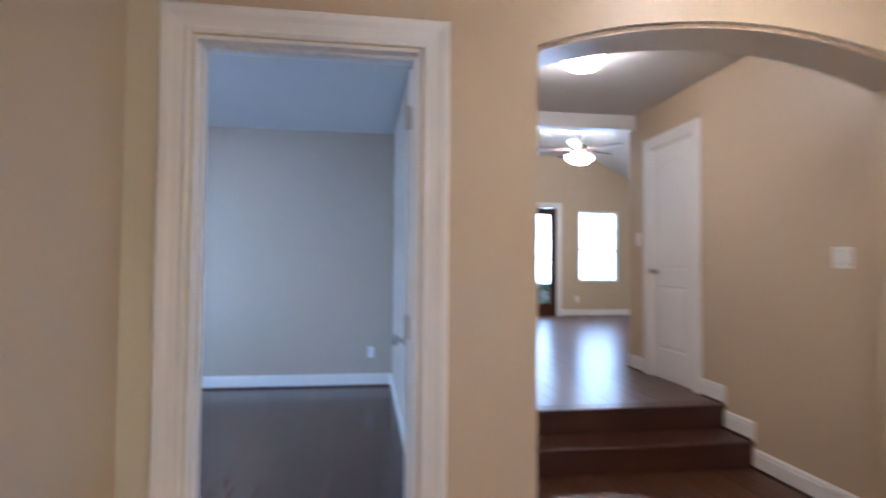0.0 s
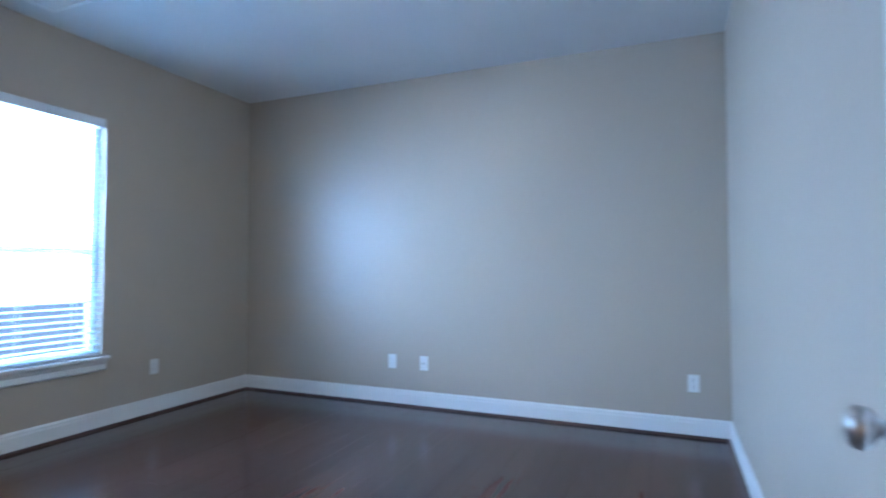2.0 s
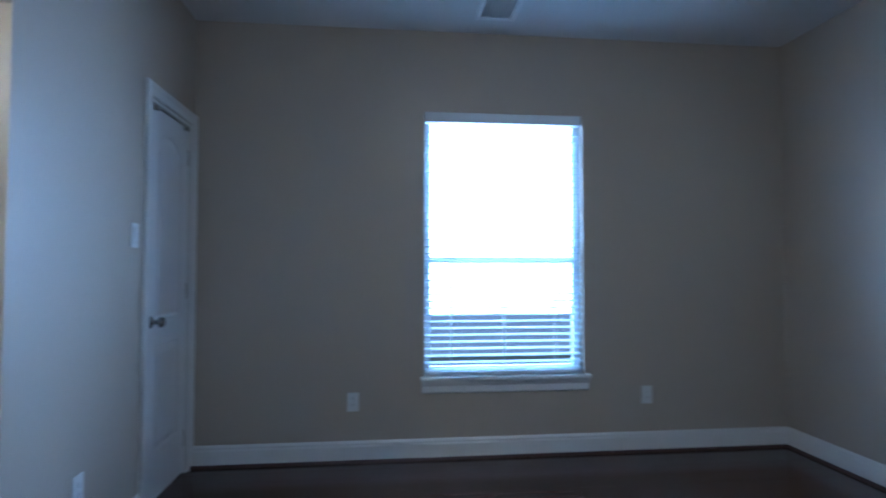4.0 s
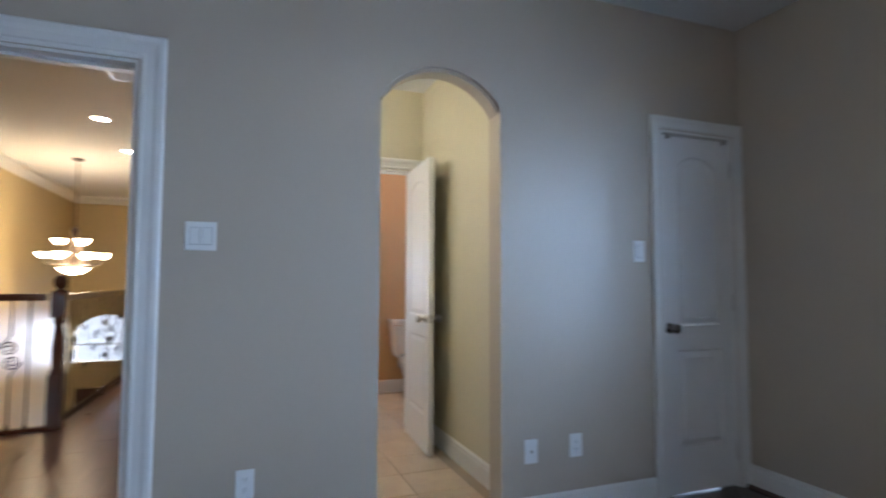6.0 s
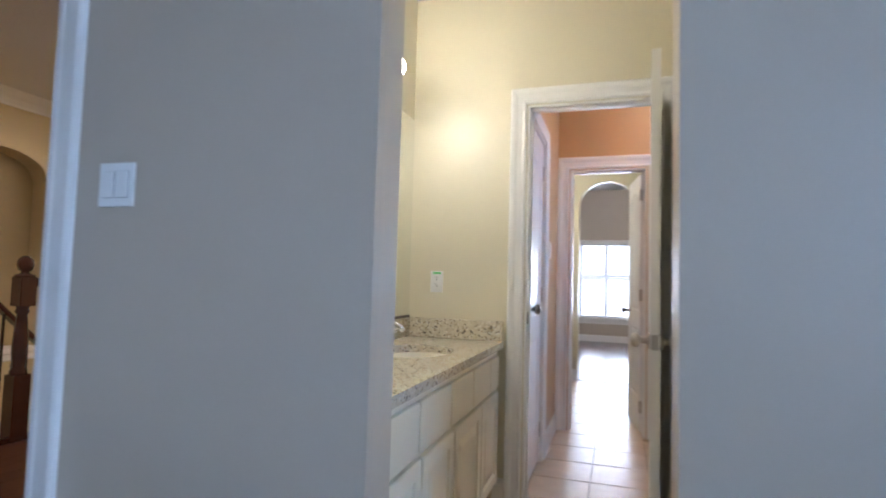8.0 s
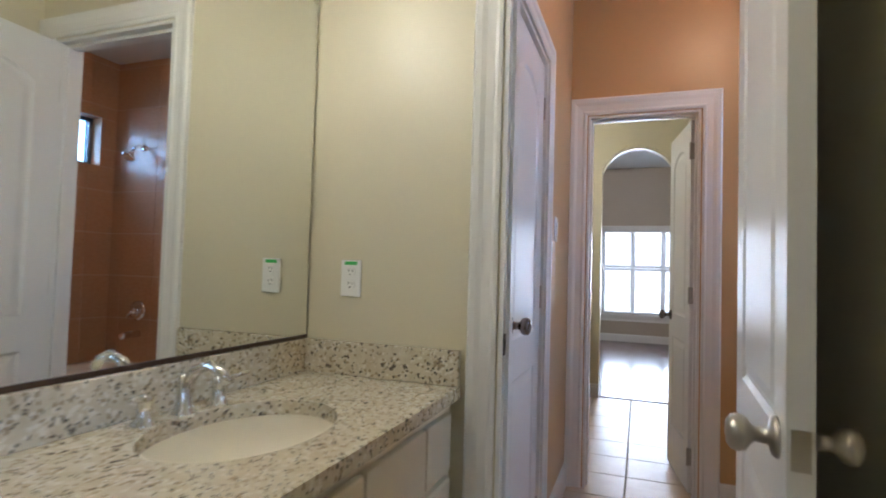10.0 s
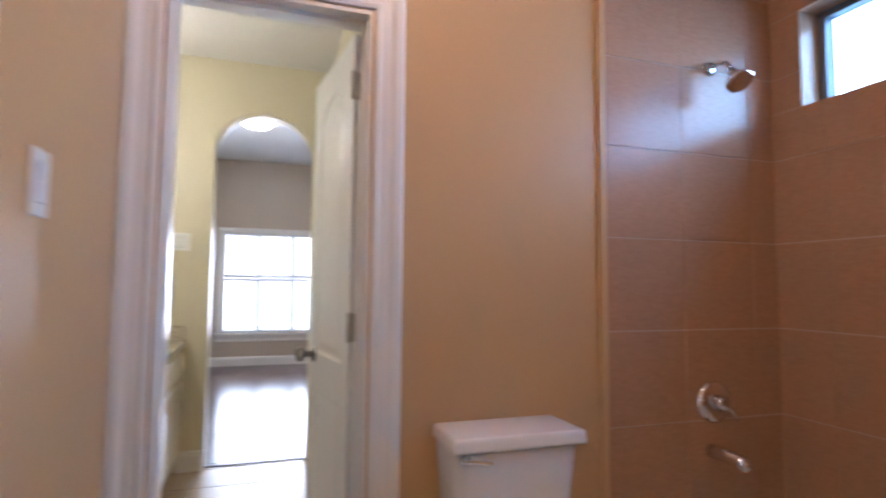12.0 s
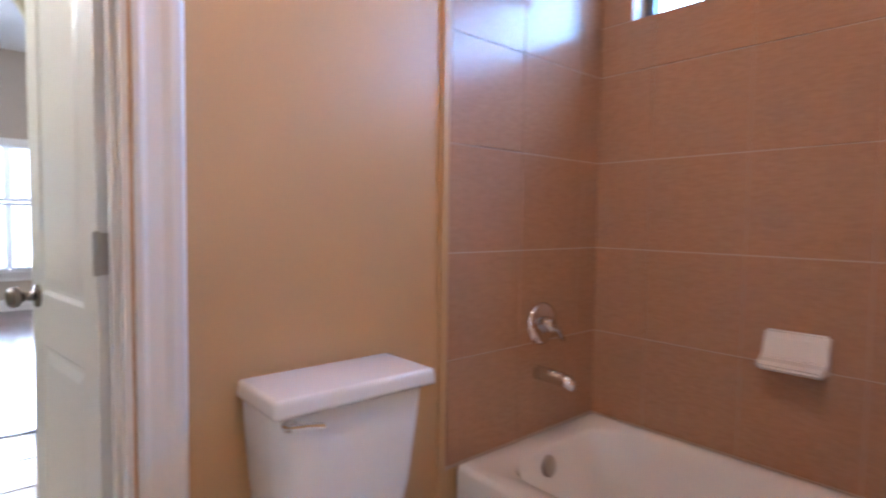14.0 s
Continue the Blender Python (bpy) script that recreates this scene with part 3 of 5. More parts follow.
slab("floor_closet", -3.75, XB - 0.11, -0.8, -0.065, -0.12, 0.0, WALNUT, "dark plank floor")
slab("floor_upper_hall", EAST_FACE, P_HALL, -0.065, 1.48, -0.12, 0.0, HALLWOOD, "brown plank floor")
slab("floor_game_room", EAST_FACE, 7.0, 1.49, 7.8, -0.1, RAISE, HALLWOOD, "brown plank floor of the raised room")
slab("header_beam", EAST_FACE, P_HALL + 0.12, 2.71, 2.83, 2.56, H + 1.5, TRIM, "white header where the ceiling rises")

# steps up to the raised hallway
for i, (y0, y1, z) in enumerate(((1.19, 1.49, RAISE / 2), (1.46, 1.53, RAISE + 0.001))):
    bm = boxed(EAST_FACE, P_HALL, y0 + 0.025, y1, 0 if i == 0 else RAISE / 2, z - 0.025)
    structure("step_riser", bm, STEPWOOD, "dark brown wooden riser")
    structure("step_tread", boxed(EAST_FACE, P_HALL, y0, y1, z - 0.025, z + 0.002, bevel=0.010), STEPWOOD, "dark brown wooden tread with a round nosing")

# sloping ceiling of the game room
bm = bmesh.new()
prism(bm, [(XE, 3.36), (4.5, 3.36), (7.0, 2.03), (7.0, 2.13), (4.5, 3.46), (XE, 3.46)], lambda u, v, d: (u, d, v), 2.83, 7.8)
structure("ceiling_game_room", bm, CEILING, "sloping off-white ceiling")

# landing floor with its curved edge over the stairwell
RC, RR = (0.62, -1.48), 1.29


def ring(r, a, c=RC):
    return c[0] + r * math.cos(radians(a)), c[1] + r * math.sin(radians(a))


edge = [ring(RR, a) for a in range(-90, -1, 8)]
outline = [(HW, -0.065), (HW, -6.2), (0.50, -6.2)] + edge + [(1.91, -0.9), (2.6, -0.13), (2.6, -0.065)]
structure("floor_landing", prism(bmesh.new(), outline, lambda u, v, d: (u, v, d), -0.14, -0.004), HALLWOOD, "polished red-brown plank landing")
rim = [(0.50, -6.2)] + edge + [(1.91, -0.9)]
bm = bmesh.new()
for (ax, ay), (bx, by) in zip(rim, rim[1:]):
    n = Vector((by - ay, ax - bx, 0)).normalized() * 0.03
    prism(bm, [(ax - n.x, ay - n.y), (bx - n.x, by - n.y), (bx + n.x, by + n.y), (ax + n.x, ay + n.y)], lambda u, v, d: (u, v, d), -0.25, 0.028)
structure("landing_nosing", bm, MAHOGANY, "dark stained edge of the landing")

# curved stairwell wall with niches
OC, OR = (0.5, -2.4), 2.80


def curved_wall():
    bm = bmesh.new()
    niches = [(-48, -30, 0.24), (-25, -9, 0.34), (-4, 13, 0.40)]
    step = 1.0
    a = -57.0
    while a < 40:
        b = a + step
        inside = [n for n in niches if n[0] <= a and b <= n[1]]
        (x0, y0), (x1, y1) = ring(OR, a, OC), ring(OR, b, OC)
        (u0, v0), (u1, v1) = ring(OR + 0.22, a, OC), ring(OR + 0.22, b, OC)
        (p0, q0), (p1, q1) = ring(OR + 0.34, a, OC), ring(OR + 0.34, b, OC)

        def block(za, zb, ra=(x0, y0), rb=(x1, y1), zc=None, zd=None):
            zc, zd = zb if zc is None else zc, zb if zd is None else zd
            lo = [bm.verts.new(p) for p in ((*ra, za), (*rb, za), (p1, q1, za), (p0, q0, za))]
            hi = [bm.verts.new(p) for p in ((*ra, zc), (*rb, zd), (p1, q1, zd), (p0, q0, zc))]
            bm.faces.new(lo)
            bm.faces.new(hi[::-1])
            for i in range(4):
                j = (i + 1) % 4
                bm.faces.new((lo[i], hi[i], hi[j], lo[j]))
        if inside:
            n0, n1, sz = inside[0]
            f = lambda t: 1.95 + 0.24 * math.sqrt(max(0, 1 - ((t - (n0 + n1) / 2) / ((n1 - n0) / 2)) ** 2))
            block(-3.0, sz)
            block(sz, 2.3, (u0, v0), (u1, v1))
            lo = [bm.verts.new(p) for p in ((x0, y0, f(a)), (x1, y1, f(b)), (u1, v1, f(b)), (u0, v0, f(a)))]
            hi = [bm.verts.new(p) for p in ((x0, y0, H), (x1, y1, H), (u1, v1, H), (u0, v0, H))]
            bm.faces.new(lo), bm.faces.new(hi[::-1])
            for i in range(4):
                j = (i + 1) % 4
                bm.faces.new((lo[i], hi[i], hi[j], lo[j]))
        else:
            block(-3.0, H)
        a = b
    bmesh.ops.remove_doubles(bm, verts=bm.verts, dist=0.0005)
    pairs = {}
    for f in bm.faces:
        pairs.setdefault(tuple(round(x, 3) for x in f.calc_center_median()), []).append(f)
    bmesh.ops.delete(bm, geom=[f for p in pairs.values() if len(p) > 1 for f in p], context="FACES")
    structure("wall_stairwell", bm, LITTAN, "curved tan stairwell wall with arched niches")
    for n0, n1, sz in niches:
        rows = []
        for k in range(11):
            t = n0 - 0.6 + (n1 - n0 + 1.2) * k / 10
            rows.append([(*ring(OR - d, t, OC), sz + h) for h, d in ((-0.10, 0.004), (-0.09, 0.014), (-0.045, 0.016), (-0.03, 0.034), (0.012, 0.036), (0.012, -0.21), (-0.06, -0.21), (-0.10, -0.01))])
        structure("niche_sill", sweep(bmesh.new(), rows), TRIM, "white sill of the wall niche")
    structure("crown", sweep(bmesh.new(), [[(*ring(OR - d, a, OC), H + h) for h, d in CROWN] for a in range(-57, 41, 4)]), TRIM, "white crown moulding")


curved_wall()
CX, CY = ring(OR, -57, OC)
wall("wall_foyer_east", "y", CX, CX + 0.12, -9.0, CY, -3.0, H, [], [LITTAN], None, "sunlit tan foyer wall")
structure("crown_foyer", sweep(bmesh.new(), [[(CX - d, y, H + h) for h, d in CROWN] for y in (-9.0, CY)]), TRIM, "white crown moulding")
wall("wall_foyer_front", "x", -9.12, -9.0, HW - 0.2, CX + 0.12, -3.0, -0.6, [(1.0, 1.9, -2.98, -0.75, 0)], [LITTAN], None, "tan foyer wall with the front door")
wall("wall_foyer_front_upper", "x", -9.12, -9.0, HW - 0.2, CX + 0.12, -0.6, H, [(0.95, 1.95, -0.28, 0.25, 0.3)], [LITTAN], None, "tan foyer wall with an arched window over the front door")
structure("crown_front", sweep(bmesh.new(), [[(x, -9.0 + d, H + h) for h, d in CROWN] for x in (HW, CX)]), TRIM, "white crown moulding")
wall("wall_hall_east", "y", 3.6, 3.72, -3.2, 0.12, -3.0, H, [], [TAN], None, "tan painted wall")
wall("wall_under_landing", "y", HW - 0.2, HW, -9.0, -0.13, -3.0, -0.14, [], [TAN], None, "tan painted wall")
slab("floor_foyer", HW - 0.2, 4.0, -9.0, 0.0, -3.1, -3.0, FLOORTILE, "pale foyer floor")
slab("wall_stair_back", 0.5, 3.72, -0.13, -0.01, -3.0, -0.14, TAN, "tan painted wall")
slab("ground", -60, 60, -70, 70, -3.6, -3.4, LAWN, "lawn round the house")

slab("threshold", -2.046, -1.410, YA - 0.085, YA - 0.045, -0.006, 0.006, SHOE, "dark strip between tile and planks")

# trim
casing("x", 0.0, 1, D0, D1, HEAD)
casing("x", -0.13, -1, D0, D1, HEAD)
lining("x", -0.13, 0.0, D0, D1, HEAD, stop=0.45)
casing("x", 0.0, 1, C0, C1, HEAD, scale=0.72)
lining("x", -0.13, 0.0, C0, C1, HEAD, stop=0.2)
casing("x", YB1, 1, B10, B11, 2.045, scale=0.90)
casing("x", YB1 - 0.10, -1, B10, B11, 2.045, scale=0.82)
lining("x", YB1 - 0.10, YB1, B10, B11, 2.045)
casing("x", YB2, 1, B20, B21, 2.02)
casing("x", YB2 - 0.12, -1, B20, B21, 2.02)
lining("x", YB2 - 0.12, YB2, B20, B21, 2.02)
casing("y", XL, -1, L0, L1, 2.03, scale=0.75, near=False)
lining("y", XL, XL + 0.11, L0, L1, 2.03)
casing("y", P_HALL, -1, 1.83, 2.45, RAISE + 1.98, z0=RAISE)
lining("y", P_HALL, P_HALL + 0.12, 1.83, 2.45, RAISE + 1.98, z0=RAISE)
casing("x", 7.8, -1, 2.93, 3.78, RAISE + 2.05, z0=RAISE)
for a in (("y", XW, 1, 0.0, YN), ("x", YN, -1, XW, XE), ("y", XE, -1, 0.0, YN), ("x", 0.0, 1, A1, D0 - 0.10), ("x", 0.0, 1, C1 + 0.065, A0)):
    baseboard(*a)
for a in (("y", XB, 1, YB1, -0.13), ("y", XL, -1, YB2, L0 - 0.085), ("x", YB2, 1, -2.87, B20 - 0.10),
          ("y", XB - 0.04, 1, YA, YB2 - 0.12), ("x", YA, 1, -1.410, -1.25), ("x", SB, 1, -4.08, XM), ("y", XM, -1, SB, YA - 0.13), ("x", YB1, 1, B11 + 0.085, -1.24)):
    baseboard(*a, shoe=False)
baseboard("y", HW, 1, -6.2, -0.13)
baseboard("x", -0.13, -1, D1 + 0.1, 0.823)
baseboard("x", -0.13, -1, HW, D0 - 0.1)
baseboard("y", P_HALL, -1, 0.12, 1.19)
baseboard("y", P_HALL, -1, 1.19, 1.47, z0=RAISE / 2)
baseboard("y", P_HALL, -1, 1.47, 1.73, z0=RAISE)
baseboard("y", P_HALL, -1, 2.55, 2.83, z0=RAISE)
baseboard("x", 7.8, -1, 3.88, 7.0, z0=RAISE)
baseboard("x", 7.8, -1, XE + 0.13, 2.83, z0=RAISE)

# ---- doors ----
door("bedroom_door", pose(D1 - 0.014, 0.030, 0, 0, 0, 85.6), D1 - D0 - 0.03, 2.015, "white two-panel interior door standing wide open", knob_z=0.915)
door("closet_door", pose(C0 + 0.014, -0.028, 0), C1 - C0 - 0.03, 2.01, "closed white two-panel closet door", DARKMETAL, sides=(1,), backset=0.036)
door("bathroom_door", pose(B10 + 0.016, YB1 + 0.006, 0, 0, 0, 87.0), B11 - B10 - 0.022, 2.025, "white two-panel bathroom door standing open", NICKEL, knob_z=0.915)
door("second_bathroom_door", pose(B20 + 0.02, YB2 - 0.13, 0, 0, 0, -82), B21 - B20 - 0.03, 2.0, "white two-panel bathroom door standing open", DARKMETAL, knob_z=0.915)
door("linen_door", pose(XL + 0.03, L0 + 0.014, 0, 0, 0, 90), L1 - L0 - 0.028, 2.01, "closed white two-panel linen closet door", DARKMETAL, sides=(1,), knob_z=0.98)
door("hallway_door", pose(P_HALL + 0.028, 1.844, RAISE, 0, 0, 90), 0.592, 1.965, "closed white two-panel hallway door", NICKEL, sides=(1,))


# ---- windows ----
def sash_window(name, m, w, h, label, rail=0.45, frame_mat=VINYL):
    """A single-hung window in an opening w x h; local x along the wall, y inward, z up from the sill."""
    ob = thing(name, m, label, "window")
    ob["kind"] = "structure"
    bm = bmesh.new()
    t = 0.045
    for a in ((0, t, 0, h), (w - t, w, 0, h), (t, w - t, 0, t), (t, w - t, h - t, h)):
        box(bm, a[0], a[1], -0.03, 0.03, a[2], a[3], bevel=0.004)
    part("window_frame", bm, frame_mat, ob)
    part("meeting_rail", boxed(t, w - t, -0.02, 0.025, h * rail - 0.02, h * rail + 0.02, bevel=0.004), frame_mat, ob)
    for z0, z1 in ((t, h * rail - 0.02), (h * rail + 0.02, h - t)):
        p = part("pane", boxed(t, w - t, -0.003, 0.003, z0, z1), GLASS, ob)
        p.visible_shadow = False
    return ob


sash_window("window_bedroom", pose(XW - 0.10, W0, WZ0, 0, 0, 90) @ pose(0, 0, 0), W1 - W0, WZ1 - WZ0, "white vinyl single-hung bedroom window", rail=0.435)
sill = thing("window_sill", pose(XW, W0, WZ0), "white wooden window sill with a moulded apron", "window sill")
part("stool", boxed(-0.12, 0.045, -0.02, W1 - W0 + 0.035, -0.025, 0.0, bevel=0.006), TRIM, sill)
rows = [[(0.0, y, -0.025), (0.028, y, -0.026), (0.022, y, -0.045), (0.014, y, -0.06), (0.016, y, -0.095), (0.008, y, -0.105), (0.0, y, -0.105)] for y in (-0.012, W1 - W0 + 0.025)]
part("apron", sweep(bmesh.new(), rows), TRIM, sill)

blind = thing("window_blind", pose(XW - 0.035, (W0 + W1) / 2, WZ0), "white two-inch slat blind lowered with open slats", "blind")
bw = (W1 - W0) / 2 - 0.008
part("headrail", boxed(-0.03, 0.035, -bw, bw, WZ1 - WZ0 - 0.065, WZ1 - WZ0 - 0.002, bevel=0.004), VINYL, blind, "white blind valance")
bm = bmesh.new()
sweep(bm, [[(-0.025, y, -0.0015), (0.0, y, 0.0022), (0.025, y, -0.0015), (0.025, y, 0.0005), (0.0, y, 0.0042), (-0.025, y, 0.0005)] for y in (-bw, bw)])
slat_mesh = mesh_of("slat", bm, SLATVINYL)
for k in range(int((WZ1 - WZ0 - 0.10) / 0.043)):
    s = new("slat", slat_mesh)
    s.parent = blind
    s.matrix_basis = pose(0, 0, 0.035 + 0.043 * k, 0, 8, 0)
part("bottom_rail", boxed(-0.025, 0.025, -bw, bw, 0.004, 0.022, bevel=0.004), VINYL, blind)
for y in (-0.34, 0.0, 0.34):
    bm = boxed(-0.027, -0.0255, y - 0.002, y + 0.002, 0.01, WZ1 - WZ0 - 0.06)
    box(bm, 0.0255, 0.027, y - 0.002, y + 0.002, 0.01, WZ1 - WZ0 - 0.06)
    part("ladder_cord", bm, VINYL, blind)

# long high window over the tub
tw = thing("window_tub", pose(XT - 0.11, -3.120, 1.862), "dark framed sliding window high over the tub", "window")
tw["kind"] = "structure"
bm = bmesh.new()
for a in ((0, 1.142, 0, 0.03), (0, 1.142, 0.34, 0.37), (0, 0.03, 0.03, 0.34), (1.112, 1.142, 0.03, 0.34)):
    box(bm, -0.025, 0.025, a[0], a[1], a[2], a[3], bevel=0.003)
part("window_frame", bm, FRAMEDARK, tw, "dark metal window frame")
part("mullion", boxed(-0.02, 0.022, 0.600, 0.635, 0.03, 0.34, bevel=0.003), FRAMEDARK, tw, "dark metal mullion")
for a, b in ((0.03, 0.60), (0.635, 1.112)):
    part("pane", boxed(-0.003, 0.003, a, b, 0.03, 0.34), GLASS, tw).visible_shadow = False

# second bedroom window with plantation shutters
casing("x", SB, 1, X0, X1, Z1, z0=Z0, scale=0.8)
shut = thing("window_shutters", pose(X0, SB + 0.01, Z0), "white plantation shutters over a bright window", "shutters")
n = 4
pw = (X1 - X0) / n
bm = bmesh.new()
sweep(bm, [[(x, -0.03, -0.003), (x, 0.0, 0.003), (x, 0.03, -0.003), (x, 0.03, 0.002), (x, 0.0, 0.008), (x, -0.03, 0.002)] for x in (0.035, pw - 0.035)])
louver = mesh_of("louver", bm, SLATVINYL)
for i in range(n):
    for z0, z1 in ((0.0, 0.79), (0.80, Z1 - Z0)):
        bm = bmesh.new()
        for a in ((0.002, 0.035, z0, z1), (pw - 0.035, pw - 0.002, z0, z1), (0.035, pw - 0.035, z0, z0 + 0.04), (0.035, pw - 0.035, z1 - 0.04, z1)):
            box(bm, i * pw + a[0], i * pw + a[1], -0.014, 0.014, a[2], a[3], bevel=0.002)
        pan = part("panel", bm, VINYL, shut)
        for k in range(int((z1 - z0 - 0.10) / 0.088)):
            s = new("louver", louver)
            s.parent = pan
            s.matrix_basis = pose(i * pw, 0, z0 + 0.095 + 0.088 * k, 0)
        part("tilt_rod", boxed(i * pw + pw / 2 - 0.005, i * pw + pw / 2 + 0.005, 0.032, 0.042, z0 + 0.06, z1 - 0.06), VINYL, pan)
structure("window_sill_second", boxed(X0 - 0.10, X1 + 0.10, SB - 0.02, SB + 0.055, Z0 - 0.04, Z0 - 0.005, bevel=0.006), TRIM, "white window sill")
structure("trim_apron", sweep(bmesh.new(), [[(x, SB, Z0 - 0.04), (x, SB + 0.026, Z0 - 0.041), (x, SB + 0.020, Z0 - 0.065), (x, SB + 0.013, Z0 - 0.09), (x, SB + 0.015, Z0 - 0.125), (x, SB, Z0 - 0.13)] for x in (X0 - 0.08, X1 + 0.08)]), TRIM, "white moulded apron under the sill")

sash_window("window_game_room", pose(5.02, 7.86, 0.99, 0, 0, 180), 0.80, 1.35, "white window of the game room")
gd = thing("glazed_door", pose(2.93, 7.84, RAISE), "dark framed glazed back door", "door")
gd["kind"] = "structure"
bm = bmesh.new()
for a in ((0, 0.11, 0, 2.04), (0.74, 0.85, 0, 2.04), (0.11, 0.74, 0, 0.25), (0.11, 0.74, 1.92, 2.04)):
    box(bm, a[0], a[1], -0.02, 0.02, a[2], a[3], bevel=0.004)
part("stile_frame", bm, MAHOGANY, gd, "dark stained door frame")
part("pane", boxed(0.11, 0.74, -0.004, 0.004, 0.25, 1.92), GLASS, gd).visible_shadow = False
for z in (0.66, 1.08, 1.50):
    part("glazing_bar", boxed(0.11, 0.74, -0.012, 0.012, z - 0.012, z + 0.012), MAHOGANY, gd)

fw = thing("window_foyer", pose(0.95, -9.06, -0.28), "arched white window over the front door", "window")
fw["kind"] = "structure"
for k in range(1, 4):
    part("glazing_bar", boxed(0.25 * k - 0.012, 0.25 * k + 0.012, -0.015, 0.015, 0, 0.85), TRIM, fw)
part("glazing_bar", boxed(0, 1.0, -0.016, 0.016, 0.29, 0.315), TRIM, fw)
fd = thing("front_door", pose(1.0, -9.06, -2.98), "dark wooden front door with a glass panel", "door")
fd["kind"] = "structure"
bm = bmesh.new()
for a in ((0, 0.15, 0, 2.23), (0.75, 0.90, 0, 2.23), (0.15, 0.75, 0, 1.1), (0.15, 0.75, 2.0, 2.23)):
    box(bm, a[0], a[1], -0.025, 0.025, a[2], a[3], bevel=0.004)
part("stile_frame", bm, MAHOGANY, fd)
part("pane", boxed(0.15, 0.75, -0.004, 0.004, 1.1, 2.0), GLASS, fd).visible_shadow = False

# ---- wall plates ----
G = "white plastic duplex outlet on the bedroom wall"
for x, k, lab in ((-1.988, "outlet", G), (-1.700, "cable", "white cable jack plate on the bedroom wall"), (0.268, "outlet", G)):
    cover_plate(pose(x, YN, 0.355, 0, 0, 180), k, label=lab)
for y in (0.955, 2.836):
    cover_plate(pose(XW, y, 0.365, 0, 0, -90), "outlet", label="white outlet beside the bedroom window")
cover_plate(pose(-0.607, 0.0, 1.345), "switch", 2, "white double rocker switch beside the bedroom door")
cover_plate(pose(-0.795, 0.0, 0.355), "outlet", label="white outlet between the door and the arch")
cover_plate(pose(-2.102, 0.0, 0.345), "cable", label="white cable jack plate beside the arch")
cover_plate(pose(-2.359, 0.0, 0.350), "outlet", label="white outlet between the arch and closet")
cover_plate(pose(-2.778, 0.0, 1.335), "switch", 1, "white rocker switch beside the closet door")
cover_plate(pose(-0.914, YB1, 1.115), "outlet", label="white outlet with a green sticker over the counter", mark=True)
cover_plate(pose(XL, -2.740, 1.352, 0, 0, 90), "switch", 1, "white rocker switch beside the linen door")
cover_plate(pose(-1.222, YA, 1.452), "switch", 2, "white double switch beside the far arch")
cover_plate(pose(4.19, 7.8, 0.66, 0, 0, 180), "outlet", label="white outlet under the game room window")
cover_plate(pose(P_HALL, 0.53, 1.34, 0, 0, 90), "switch", 2, "white double switch on the hallway wall")
cover_plate(pose(P_HALL, 2.66, RAISE + 1.2, 0, 0, 90), "switch", 1, "white switch past the hallway door")
cover_plate(pose(CX, -5.3, 0.55, 0, 0, 90), "switch", 2, "white switch plate low on the sunlit wall")

st = thing("strike_plate", pose(D0 + 0.0125, -0.028, 0.907), "small dark strike plate set in the jamb", "strike plate")
part("plate", boxed(0, 0.0015, -0.016, 0.016, -0.030, 0.030), BRONZE, st)
part("mortise", boxed(0.0014, 0.002, -0.008, 0.008, -0.014, 0.014), SLOT, st)
copy_thing(st, pose(B11 - 0.0125, YB1 - 0.022, 0.943, 0, 0, 180))

# closet door track with its clips
track = thing("door_track", pose((C0 + C1) / 2, -0.006, HEAD - 0.014), "grey metal track at the closet head", "door track")
part("rail", boxed(-(C1 - C0) / 2 + 0.03, (C1 - C0) / 2 - 0.03, -0.008, 0.008, -0.012, 0.0, bevel=0.003), NICKEL, track)
for x in (C0 + 0.05, C1 - 0.07):
    ob = thing("door_stop_clip", pose(x, 0.0, HEAD - 0.035), "small metal clip at the closet head", "clip")
    part("bracket", boxed(0, 0.022, -0.01, 0.012, -0.012, 0.012, bevel=0.003), NICKEL, ob)


# ---- ceiling things ----
dome_light(-1.50, 1.93, H, 0.155, 9, (1.0, 0.90, 0.72), "lit frosted bowl lamp on the bedroom ceiling")
dome_light(1.60, 1.37, H, 0.140, 20, (1.0, 0.80, 0.58), "lit frosted bowl lamp on the hallway ceiling")
dome_light(-1.60, -7.85, H2, 0.18, 34, (1.0, 0.90, 0.74), "lit frosted bowl lamp in the second bedroom")
dome_light(-2.15, -2.45, H, 0.14, 14, (1.0, 0.61, 0.32), "lit frosted bowl lamp in the tub room")


